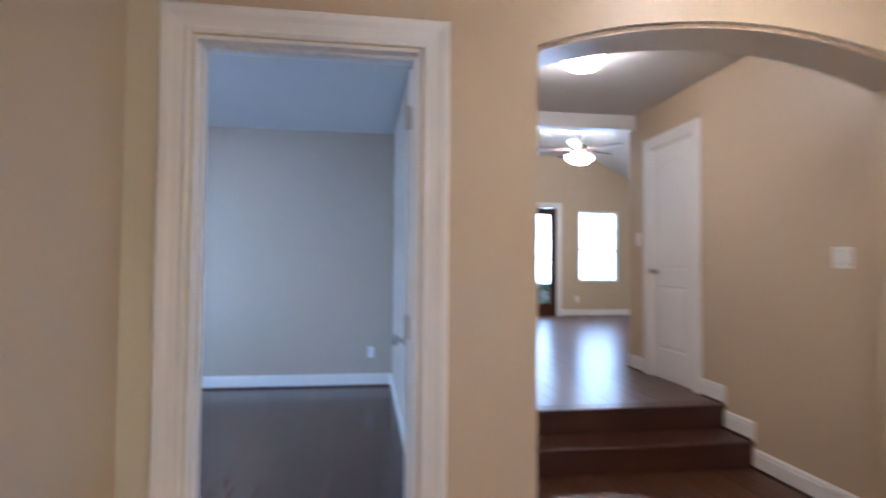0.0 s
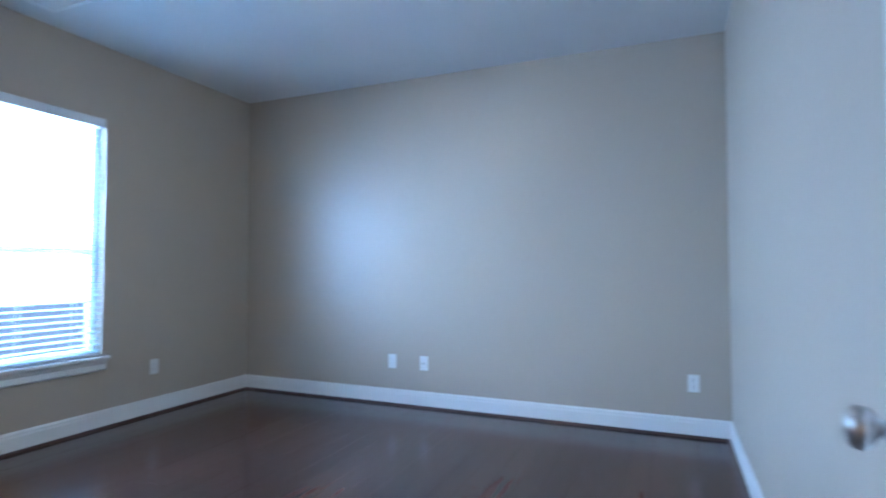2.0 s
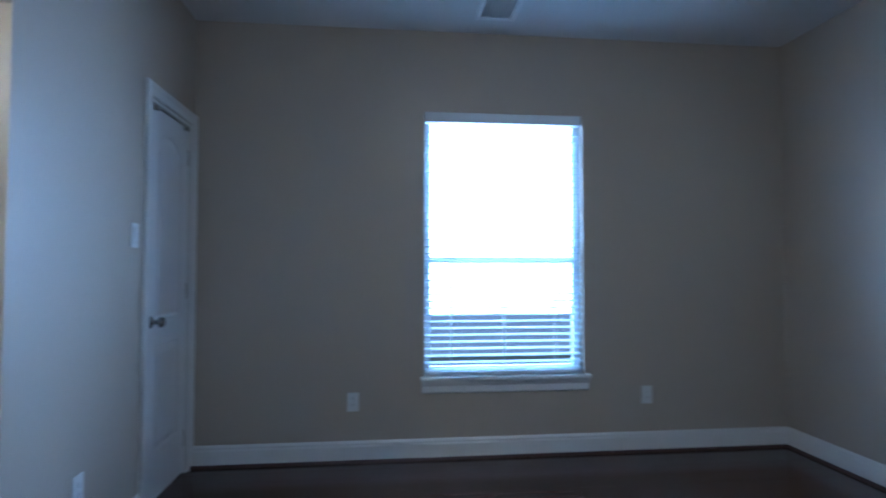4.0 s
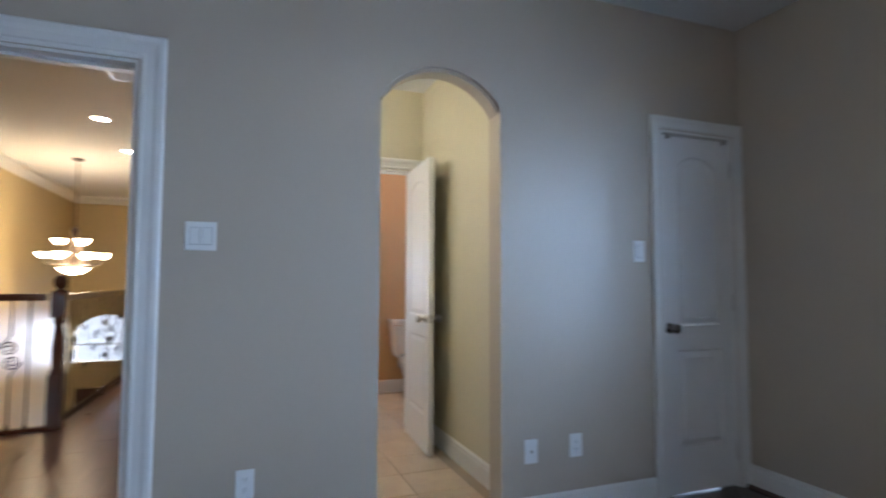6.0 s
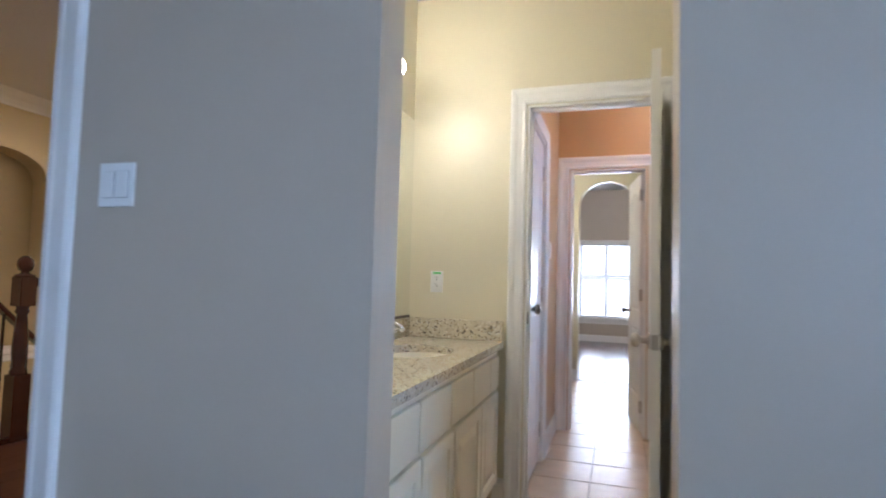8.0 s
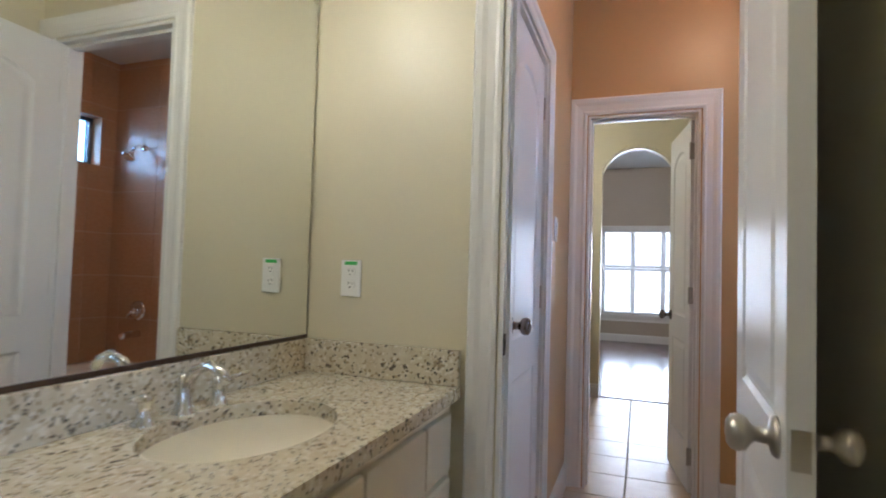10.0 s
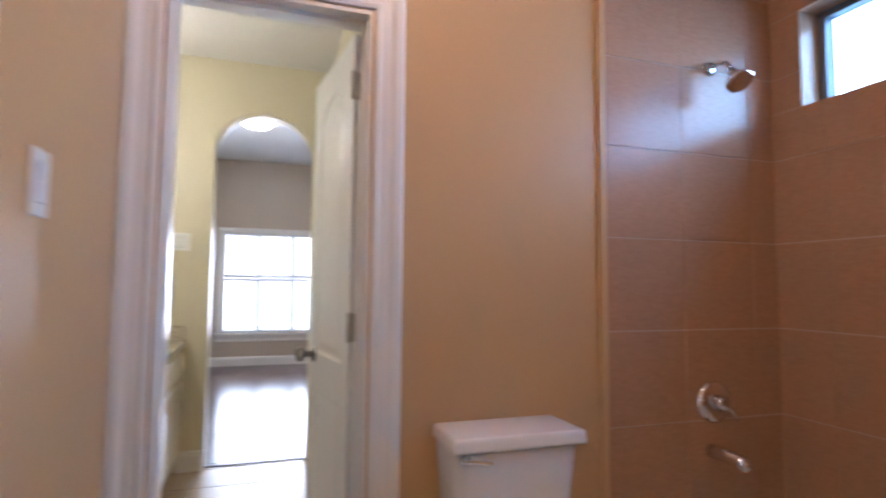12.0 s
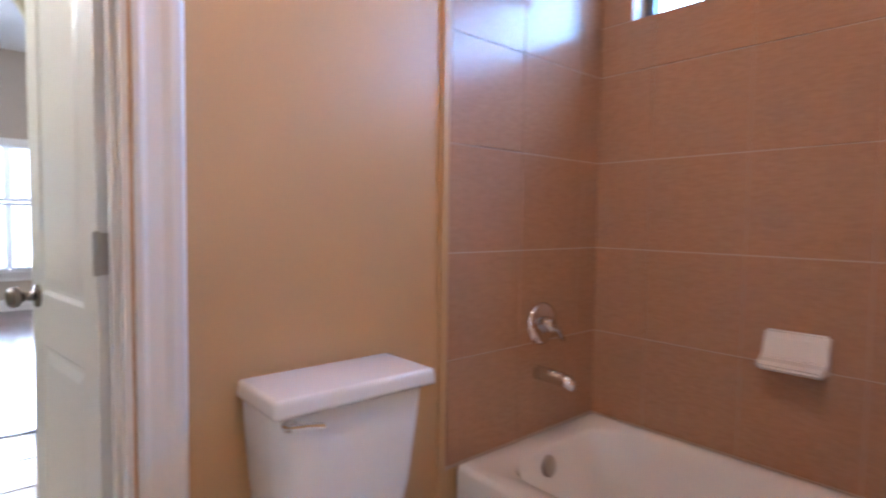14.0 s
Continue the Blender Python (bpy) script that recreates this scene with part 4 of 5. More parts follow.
def vent(x, y, w, d, turn, label):
    ob = thing("ceiling_vent", pose(x, y, H, 180, 0, turn), label, "ceiling vent")
    bm = bmesh.new()
    t = 0.028
    for a in ((-w / 2, w / 2, -d / 2, -d / 2 + t), (-w / 2, w / 2, d / 2 - t, d / 2), (-w / 2, -w / 2 + t, -d / 2 + t, d / 2 - t), (w / 2 - t, w / 2, -d / 2 + t, d / 2 - t)):
        box(bm, *a, 0, 0.010, bevel=0.003)
    part("frame", bm, TRIM, ob)
    part("backing", boxed(-w / 2 + t, w / 2 - t, -d / 2 + t, d / 2 - t, -0.002, 0.001), SLOT, ob, "dark duct opening")
    for k in range(9):
        u = -w / 2 + t + (w - 2 * t) * (k + 0.5) / 9
        bm = bmesh.new()
        prism(bm, [(u - 0.005, 0.001), (u - 0.003, 0.001), (u + 0.005, 0.010), (u + 0.003, 0.010)], lambda a, b, dd: (a, dd, b), -d / 2 + t, d / 2 - t)
        part("slat", bm, TRIM, ob)
    return ob


vent(-3.15, 1.80, 0.24, 0.36, 90, "white metal air vent on the bedroom ceiling")
vent(0.08, -2.10, 0.20, 0.36, 0, "white metal air vent on the hall ceiling")
# the last downlight is unseen, added to brighten the wall by the arch
for x, y in ((0.50, -3.45), (2.55, -3.45), (0.49, -4.81), (1.6, -0.85)):
    ob = thing("recessed_light", pose(x, y, H), "white recessed downlight in the hall ceiling", "recessed light", "hall downlights")
    part("trim_ring", lathe(bmesh.new(), [(0.085, 0.001), (0.085, -0.006), (0.065, -0.008), (0.062, -0.002)], Matrix(), 24), TRIM, ob)
    part("lens", lathe(bmesh.new(), [(0.061, -0.001), (0.060, -0.0045), (0.01, -0.006)], Matrix(), 24), glow("lit_downlight", (1.0, 0.78, 0.52), DOWNLIGHT / (math.pi * 0.0116)), ob, "glowing lens")

# ceiling fan in the game room
fan = thing("ceiling_fan", pose(3.28, 5.5, 3.36), "five-bladed ceiling fan with a lit glass bowl", "ceiling fan")
part("rod", lathe(bmesh.new(), [(0.06, 0.0), (0.055, -0.03), (0.014, -0.06), (0.014, -0.30)], Matrix(), 16), BRONZE, fan)
part("motor", lathe(bmesh.new(), [(0.04, -0.28), (0.11, -0.31), (0.12, -0.38), (0.10, -0.42), (0.05, -0.44)], Matrix(), 24), BRONZE, fan, smooth=True)
for k in range(5):
    c, s = math.cos(k * 1.2566 + 0.4), math.sin(k * 1.2566 + 0.4)
    bm = bmesh.new()
    prism(bm, [(0.12, -0.02), (0.25, -0.06), (0.62, -0.07), (0.65, -0.03), (0.65, 0.03), (0.62, 0.07), (0.25, 0.06), (0.12, 0.02)],
          lambda u, v, d: (u * c - v * s, u * s + v * c, -0.365 + d + 0.15 * v), -0.004, 0.004)
    part("blade", bm, BLADE, fan)
part("shade", lathe(bmesh.new(), [(0.10, -0.44), (0.19, -0.47), (0.18, -0.52), (0.11, -0.57), (0.02, -0.59)], Matrix(), 24), glow("lit_fan_glass", (1.0, 0.86, 0.62), 60 / (math.pi * 0.16)), fan, "glowing glass bowl", smooth=True)

# chandelier over the foyer
ch = thing("chandelier", pose(1.16, -5.5, H), "two-tier chandelier with glowing amber glass bowls", "chandelier")
part("canopy", lathe(bmesh.new(), [(0.07, 0.0), (0.065, -0.02), (0.02, -0.035)], Matrix(), 20), BRONZE, ch)
part("chain", lathe(bmesh.new(), [(0.009, -0.03), (0.009, -0.85)], Matrix(), 8), BRONZE, ch)
part("column", lathe(bmesh.new(), [(0.02, -0.85), (0.05, -0.90), (0.025, -1.0), (0.05, -1.2), (0.03, -1.36), (0.01, -1.42)], Matrix(), 16), BRONZE, ch, smooth=True)
AMBER = glow("lit_amber_glass", (1.0, 0.72, 0.38), 58 / (math.pi * 0.40))
for count, r, z, size in ((6, 0.30, -1.24, 0.088), (3, 0.15, -1.07, 0.08)):
    for k in range(count):
        a = 2 * math.pi * k / count + 0.3
        x, y = r * math.cos(a), r * math.sin(a)
        arm = part("arm", tube(bmesh.new(), [(0.02 * math.cos(a), 0.02 * math.sin(a), z), (x * 0.5, y * 0.5, z - 0.09), (x * 0.9, y * 0.9, z - 0.08), (x, y, z - 0.02)], 0.008), BRONZE, ch)
        part("bowl", lathe(bmesh.new(), [(0.03, 0.0), (size * 0.7, 0.02), (size, 0.065), (size * 0.97, 0.068), (0.02, 0.03)], pose(x, y, z - 0.01), 16), AMBER, arm, "glowing amber glass bowl", smooth=True)
part("bowl", lathe(bmesh.new(), [(0.02, -1.45), (0.10, -1.43), (0.17, -1.37), (0.165, -1.365), (0.03, -1.38)], Matrix(), 24), AMBER, ch, "glowing amber glass bowl", smooth=True)

# ---- vanity ----
CT = 0.818   # counter height


def vanity(m, length, sink_y, label, mirrored=False):
    """Cabinet, counter and sink; local x out from the mirror wall (+), y along it."""
    cab = thing("vanity_cabinet", m, label, "cabinet")
    dep = 0.500
    bm = boxed(0, dep, 0, length, 0.10, CT - 0.034)
    part("body", bm, CABINET, cab)
    part("toe_kick", boxed(0, dep - 0.07, 0, length, 0.0, 0.10), CABINET, cab)
    k = (length - 0.03) / 1.63
    cuts = [k * v for v in (0.035, 0.40, 0.75, 1.09, 1.43, 1.63)]
    doors = [k * v for v in (0.035, 0.43, 0.80, 1.25, 1.63)]
    for a, b in zip(cuts, cuts[1:]):
        bm = boxed(dep, dep + 0.018, a + 0.006, b - 0.006, 0.595, 0.752, bevel=0.006)
        front = part("drawer_front", bm, CABINET, cab)
    for a, b in zip(doors, doors[1:]):
        y0, y1, z0, z1 = a + 0.006, b - 0.006, 0.125, 0.575
        bm = bmesh.new()
        rows = []
        for i, d in ((0.0, 0.0), (0.0, 0.014), (0.006, 0.019), (0.050, 0.019), (0.056, 0.010), (0.066, 0.010), (0.092, 0.018)):
            rows.append([bm.verts.new((dep + d, y, z)) for y, z in ((y0 + i, z0 + i), (y1 - i, z0 + i), (y1 - i, z1 - i), (y0 + i, z1 - i))])
        for p, q in zip(rows, rows[1:]):
            for k in range(4):
                bm.faces.new((p[k], p[(k + 1) % 4], q[(k + 1) % 4], q[k]))
        bm.faces.new(rows[-1])
        part("cabinet_door", bm, CABINET, cab, "raised-panel cabinet door")
    top = thing("countertop", m, "speckled granite counter with a backsplash", "countertop")
    e, f, g = 0.255, 0.225, 0.165   # sink middle from the wall, half length, half width
    bm = bmesh.new()
    loops = []
    n = 40
    for z in (CT, CT - 0.034):
        outer = [bm.verts.new((x, y, z)) for x, y in ((0.0, 0.0), (dep + 0.03, 0.0), (dep + 0.03, length), (0.0, length))]
        inner = [bm.verts.new((e + g * math.cos(2 * math.pi * k / n), sink_y + f * math.sin(2 * math.pi * k / n), z)) for k in range(n)]
        loops.append((outer, inner))
        edges = [bm.edges.new((c[k], c[(k + 1) % len(c)])) for c in (outer, inner) for k in range(len(c))]
        bmesh.ops.triangle_fill(bm, use_beauty=True, edges=edges)
    for c in (0, 1):
        a, b = loops[0][c], loops[1][c]
        for k in range(len(a)):
            bm.faces.new((a[k], a[(k + 1) % len(a)], b[(k + 1) % len(a)], b[k]))
    part("slab", bm, GRANITE, top)
    part("backsplash", boxed(0.0, 0.022, 0.024, length - 0.024, CT + 0.001, CT + 0.102, bevel=0.003), GRANITE, top)
    for y in (0.0, length - 0.022):
        part("side_splash", boxed(0.0, dep + 0.028, y, y + 0.022, CT + 0.001, CT + 0.102, bevel=0.003), GRANITE, top)
    sink = thing("sink_basin", m, "white oval undermount porcelain sink", "sink")
    bm = bmesh.new()
    rows = []
    for s, d in ((1.02, 0.034), (1.0, 0.05), (0.93, 0.10), (0.75, 0.145), (0.45, 0.168), (0.10, 0.175)):
        rows.append([bm.verts.new((e + g * s * math.cos(2 * math.pi * k / n), sink_y + f * s * math.sin(2 * math.pi * k / n), CT - d)) for k in range(n)])
    for p, q in zip(rows, rows[1:]):
        for k in range(n):
            bm.faces.new((p[k], p[(k + 1) % n], q[(k + 1) % n], q[k]))
    bm.faces.new(rows[-1])
    part("bowl", bm, PORCELAIN, sink, smooth=True)
    part("drain", lathe(bmesh.new(), [(0.022, 0.0), (0.022, 0.003), (0.008, 0.004)], pose(e, sink_y, CT - 0.175), 16), CHROME, sink, "chrome drain")
    tap = thing("faucet", m @ pose(0.085, sink_y, CT), "chrome two-handle bathroom faucet", "faucet")
    part("base", lathe(bmesh.new(), [(0.026, 0), (0.026, 0.008), (0.018, 0.02), (0.014, 0.07), (0.016, 0.085), (0.006, 0.092)], Matrix(), 16), CHROME, tap, smooth=True)
    part("spout", tube(bmesh.new(), [(0, 0, 0.06), (0.03, 0, 0.10), (0.07, 0, 0.115), (0.105, 0, 0.10), (0.118, 0, 0.08)], [0.013, 0.012, 0.011, 0.011, 0.012], 12), CHROME, tap, smooth=True)
    for y in (-0.10, 0.10):
        h = part("handle", lathe(bmesh.new(), [(0.024, 0), (0.024, 0.008), (0.015, 0.02), (0.013, 0.05), (0.018, 0.06), (0.006, 0.068)], pose(0, y, 0), 16), CHROME, tap, smooth=True)
        part("lever", tube(bmesh.new(), [(0, y, 0.058), (0.02, y + y * 0.3, 0.064), (0.035, y + y * 0.6, 0.072)], [0.007, 0.006, 0.005], 8), CHROME, h, smooth=True)
    mir = thing("wall_mirror", m, "large frameless mirror over the vanity", "mirror")
    part("glass", boxed(0.002, 0.008, 0.006, length - 0.006, CT + 0.108, 2.0), MIRROR, mir)
    part("channel", boxed(0.0, 0.012, 0.006, length - 0.006, CT + 0.103, CT + 0.114), BRONZE, mir, "dark metal channel under the glass")
    lamp = thing("vanity_light", m @ pose(0, sink_y - 0.22, 2.10), "four-globe vanity light bar over the mirror", "wall lamp")
    part("bar", boxed(0.0, 0.035, -0.36, 0.36, -0.045, 0.045, bevel=0.008), NICKEL, lamp)
    for k in range(4):
        y = -0.27 + 0.18 * k
        s = part("socket", lathe(bmesh.new(), [(0.026, 0), (0.026, 0.03), (0.02, 0.035)], pose(0.033, y, 0, 0, 90), 14), NICKEL, lamp)
        bm = bmesh.new()
        bmesh.ops.create_uvsphere(bm, u_segments=16, v_segments=10, radius=0.045, matrix=Matrix.Translation((0.105, y, 0)))
        part("globe", bm, glow("lit_globe_glass", (1.0, 0.87, 0.63), VANITY_POWER / (math.pi * 0.0254 * 4)), s, "glowing round bulb", smooth=True)
    return cab


vanity(pose(XM, -0.135, 0, 0, 0, 180), 1.56, 0.995, "antique white vanity cabinet with raised panels")
vanity(pose(XM, YB2 - 0.125 - 0.66, 0, 0, 0, 180), abs(YA - (YB2 - 0.125 - 0.66)) - 0.005, 0.75, "antique white vanity cabinet in the far bathroom")

# ---- toilet and tub ----
toilet = thing("toilet", pose(-2.448, YB2 + 0.012, 0, 0, 0, 180), "white porcelain toilet with a closed lid", "toilet")


def tapered(bm, w0, w1, d0, d1, z0, z1, y=0.0, bevel=0.02, bow=0.0):
    v = box(bm, -w0 / 2, w0 / 2, y - d0, y, z0, z1)
    for q in bm.verts:
        if abs(q.co.z - z1) < 1e-5:
            q.co.x *= w1 / w0
            q.co.y = y + (q.co.y - y) * d1 / d0
    bmesh.ops.bevel(bm, geom=list(bm.edges), offset=bevel, segments=3, affect="EDGES", profile=0.6)
    return bm


bm = bmesh.new()
rows = []
for z, w, d in ((0.372, 0.20, 0.100), (0.376, 0.25, 0.125), (0.392, 0.292, 0.145), (0.425, 0.322, 0.158), (0.50, 0.348, 0.168), (0.62, 0.370, 0.178), (0.738, 0.386, 0.186)):
    ring_pts = []
    for sx, sy, a0 in ((1, 0, 0), (-1, 0, 90), (-1, 1, 180), (1, 1, 270)):
        r = 0.045 if sy else 0.012
        cx, cy = sx * (w / 2 - r), (-r if not sy else -d + r)
        ring_pts += [bm.verts.new((cx + r * math.cos(radians(a0 + 18 * k)), cy + r * math.sin(radians(a0 + 18 * k)), z)) for k in range(6)]
    rows.append(ring_pts)
for p, q in zip(rows, rows[1:]):
    for k in range(len(p)):
        bm.faces.new((p[k], p[(k + 1) % len(p)], q[(k + 1) % len(p)], q[k]))
bm.faces.new(rows[0]), bm.faces.new(rows[-1][::-1])
part("tank", bm, PORCELAIN, toilet, smooth=True)
part("tank_lid", tapered(bmesh.new(), 0.412, 0.402, 0.205, 0.202, 0.735, 0.776, bevel=0.012), PORCELAIN, toilet, smooth=True)
lev = part("flush_lever", lathe(bmesh.new(), [(0.014, 0.0), (0.014, 0.008), (0.008, 0.016)], pose(-0.165, -0.181, 0.716, 90), 14), CHROME, toilet, "chrome flush lever")
part("lever_arm", tube(bmesh.new(), [(-0.168, -0.196, 0.716), (-0.135, -0.202, 0.714), (-0.10, -0.206, 0.708)], [0.007, 0.006, 0.008], 8), CHROME, lev)
bm = bmesh.new()
rows = []
n = 28
for z, cy, w, d in ((0.0, -0.33, 0.11, 0.22), (0.06, -0.33, 0.105, 0.21), (0.18, -0.35, 0.11, 0.19), (0.28, -0.40, 0.155, 0.235), (0.36, -0.43, 0.18, 0.265), (0.395, -0.43, 0.182, 0.268)):
    rows.append([bm.verts.new((w * math.cos(2 * math.pi * k / n), cy + d * math.sin(2 * math.pi * k / n), z)) for k in range(n)])
for p, q in zip(rows, rows[1:]):
    for k in range(n):
        bm.faces.new((p[k], p[(k + 1) % n], q[(k + 1) % n], q[k]))
bm.faces.new(rows[0]), bm.faces.new(rows[-1][::-1])
box(bm, -0.10, 0.10, -0.22, -0.02, 0.26, 0.388, bevel=0.02)
part("bowl", bm, PORCELAIN, toilet, smooth=True)
for nm, z0, z1, s in (("seat", 0.397, 0.412, 1.0), ("seat_lid", 0.413, 0.430, 0.99)):
    bm = bmesh.new()
    prism(bm, [(s * 0.185 * math.cos(2 * math.pi * k / 32), -0.44 + s * 0.262 * math.sin(2 * math.pi * k / 32)) for k in range(32)], lambda u, v, d: (u, v, d), z0, z1)
    bmesh.ops.bevel(bm, geom=[e for e in bm.edges if abs(e.verts[0].co.z - e.verts[1].co.z) < 1e-5], offset=0.005, segments=2, affect="EDGES")
    part(nm, bm, PORCELAIN, toilet)

TX = -2.867      # front of the tub and edge of the tiling
tub = thing("bathtub", pose(XT + 0.012, YB2 + 0.012, 0), "white enamelled tub set in the tiled alcove", "bathtub")
TW, TL, TZ = TX - XT - 0.055, abs(YB2 - (YB1 - 0.10)) - 0.024, 0.390
bm = bmesh.new()


def tub_loop(x0, x1, y0, y1, z, r, n=6):
    out = []
    for cx, cy, a0 in ((x1 - r, y1 - r, 0), (x0 + r, y1 - r, 90), (x0 + r, y0 + r, 180), (x1 - r, y0 + r, 270)):
        out += [bm.verts.new((cx + r * math.cos(radians(a0 + 90 * k / n)), cy + r * math.sin(radians(a0 + 90 * k / n)), z)) for k in range(n + 1)]
    return out


rows = [tub_loop(0, TW, 0, TL, 0.0, 0.008), tub_loop(0, TW, 0, TL, TZ - 0.02, 0.008), tub_loop(0.004, TW - 0.006, 0.004, TL - 0.004, TZ - 0.004, 0.010), tub_loop(0.012, TW - 0.016, 0.012, TL - 0.012, TZ, 0.014),
        tub_loop(0.060, TW - 0.075, 0.085, TL - 0.075, TZ, 0.14), tub_loop(0.072, TW - 0.088, 0.098, TL - 0.088, TZ - 0.014, 0.135), tub_loop(0.10, TW - 0.11, 0.13, TL - 0.16, 0.20, 0.12),
        tub_loop(0.125, TW - 0.135, 0.165, TL - 0.28, 0.09, 0.11), tub_loop(0.17, TW - 0.18, 0.22, TL - 0.36, 0.07, 0.10)]
for p, q in zip(rows, rows[1:]):
    for k in range(len(p)):
        bm.faces.new((p[k], p[(k + 1) % len(p)], q[(k + 1) % len(p)], q[k]))
bm.faces.new(rows[-1])
bm.faces.new(rows[0])
shell = part("shell", bm, PORCELAIN, tub, smooth=True)
part("overflow_plate", lathe(bmesh.new(), [(0.036, 0.0), (0.036, 0.004), (0.030, 0.010), (0.006, 0.012)], pose(TW * 0.56, 0.106, 0.328, -78), 20), NICKEL, tub, "round satin metal overflow plate", smooth=True)
part("drain", lathe(bmesh.new(), [(0.03, 0), (0.03, 0.004), (0.01, 0.006)], pose(TW * 0.46, 0.36, 0.071), 16), CHROME, tub, "chrome drain")

# fittings on the shower wall, whose tile face is at YT
YT = YB2 + 0.012
shower = thing("wall_shower", pose(-3.325, YT, 2.009), "chrome shower head on a bent arm", "shower head")
part("flange", lathe(bmesh.new(), [(0.028, 0), (0.026, 0.006), (0.012, 0.012)], pose(0, 0, 0, -90), 18), CHROME, shower, smooth=True)
part("arm", tube(bmesh.new(), [(0, 0.0, 0), (0, 0.045, 0.008), (0, 0.078, -0.008), (0, 0.098, -0.042)], 0.009, 10), CHROME, shower, smooth=True)
part("head", lathe(bmesh.new(), [(0.011, 0.0), (0.016, 0.012), (0.014, 0.024), (0.030, 0.045), (0.046, 0.062), (0.048, 0.074), (0.042, 0.077), (0.004, 0.077)], pose(0, 0.095, -0.038, -146), 20), CHROME, shower, "chrome head with a dark spray face", smooth=True)
valve = thing("tub_valve", pose(-3.308, YT, 0.776), "round chrome tub valve with a lever", "shower valve")
part("escutcheon", lathe(bmesh.new(), [(0.075, 0), (0.075, 0.004), (0.062, 0.012), (0.030, 0.016)], pose(0, 0, 0, -90), 28), CHROME, valve, smooth=True)
part("hub", lathe(bmesh.new(), [(0.028, 0.012), (0.026, 0.045), (0.018, 0.055), (0.004, 0.058)], pose(0, 0, 0, -90), 18), CHROME, valve, smooth=True)
part("lever", tube(bmesh.new(), [(0, 0.045, 0), (-0.024, 0.055, -0.022), (-0.048, 0.058, -0.055)], [0.011, 0.009, 0.007], 8), CHROME, valve, smooth=True)
spout = thing("tub_filler", pose(-3.292, YT, 0.606), "chrome tub spout on the tiled wall", "tub spout")
part("body", tube(bmesh.new(), [(0, 0, 0), (0, 0.06, 0.0), (0, 0.125, -0.004), (0, 0.15, -0.016)], [0.026, 0.025, 0.023, 0.018], 14), CHROME, spout, smooth=True)
soap = thing("soap_dish", pose(XT + 0.012, -2.556, 0.757), "white ceramic soap dish set in the tiles", "soap dish")
bm = bmesh.new()
prism(bm, [(0.0, 0.062), (0.012, 0.062), (0.020, 0.045), (0.030, -0.020), (0.075, -0.026), (0.085, -0.038), (0.070, -0.053), (0.0, -0.053)], lambda u, v, d: (u, d, v), -0.083, 0.083)
bmesh.ops.bevel(bm, geom=list(bm.edges), offset=0.006, segments=2, affect="EDGES")
part("dish", bm, PORCELAIN, soap, smooth=False)
rod = thing("towel_bar", pose(XT + 0.10, YB1 - 0.111, 1.71), "white ceramic towel bar on the end tiles", "towel bar")
for x in (0.0, 0.46):
    bm = tapered(bmesh.new(), 0.085, 0.050, 0.02, 0.02, -0.045, 0.045, y=0.0, bevel=0.006)
    box(bm, -0.022, 0.022, -0.118, -0.015, -0.022, 0.022, bevel=0.008)
    for q in bm.verts:
        q.co.x += 0.0 if x == 0.0 else x
    part("bracket", bm, PORCELAIN, rod)
part("bar", tube(bmesh.new(), [(0.0, -0.098, 0), (0.46, -0.098, 0)], 0.012, 12), PORCELAIN, rod)


# ---- landing rail ----
def baluster(kind):
    bm = bmesh.new()
    h = 0.985
    s = 0.0065
    if kind != "scroll":
        box(bm, -s, s, -s, s, 0.03, h)
    if kind == "knuckle":
        for z in (0.37, 0.71):
            lathe(bm, [(0.008, z - 0.028), (0.016, z - 0.018), (0.012, z - 0.008), (0.020, z), (0.012, z + 0.008), (0.016, z + 0.018), (0.008, z + 0.028)], Matrix(), 10)
    if kind == "scroll":
        box(bm, -s, s, -s, s, 0.03, 0.40), box(bm, -s, s, -s, s, 0.72, h)
        for sign in (1, -1):
            pts = [(0, 0, 0.56 + sign * 0.16)]
            for k in range(40):
                a = k / 39 * 3.6 * math.pi
                r = 0.048 * (1 - k / 39) + 0.010
                pts.append((sign * (0.012 + r * math.cos(a)) * 1.0 - sign * 0.0, 0, 0.56 + sign * (0.052 + r * math.sin(a))))
            tube(bm, pts, 0.006, 6)
    lathe(bm, [(0.018, 0.0), (0.018, 0.012), (0.010, 0.035)], Matrix(), 10)
    return mesh_of("baluster", bm, IRON)


NEWEL = [(0.048, 0.42), (0.050, 0.45), (0.036, 0.48), (0.044, 0.55), (0.046, 0.62), (0.036, 0.76), (0.030, 0.82), (0.042, 0.84), (0.034, 0.86), (0.042, 0.88)]
kinds = {k: baluster(k) for k in ("plain", "knuckle", "scroll")}
order = ["scroll", "plain", "plain", "knuckle", "plain", "plain"]


def newel(x, y, z=0.0):
    ob = thing("newel_post", pose(x, y, z), "turned dark mahogany newel post with a ball cap", "newel post", "landing newels")
    part("base", boxed(-0.052, 0.052, -0.052, 0.052, 0, 0.43, bevel=0.006), MAHOGANY, ob)
    part("shaft", lathe(bmesh.new(), NEWEL, Matrix(), 20), MAHOGANY, ob, smooth=True)
    part("block", boxed(-0.050, 0.050, -0.050, 0.050, 0.875, 1.07, bevel=0.006), MAHOGANY, ob)
    part("cap", lathe(bmesh.new(), [(0.058, 1.068), (0.058, 1.082), (0.030, 1.092), (0.022, 1.105), (0.040, 1.112), (0.050, 1.15), (0.046, 1.18), (0.026, 1.205), (0.004, 1.212)], Matrix(), 20), MAHOGANY, ob, smooth=True)
    return ob


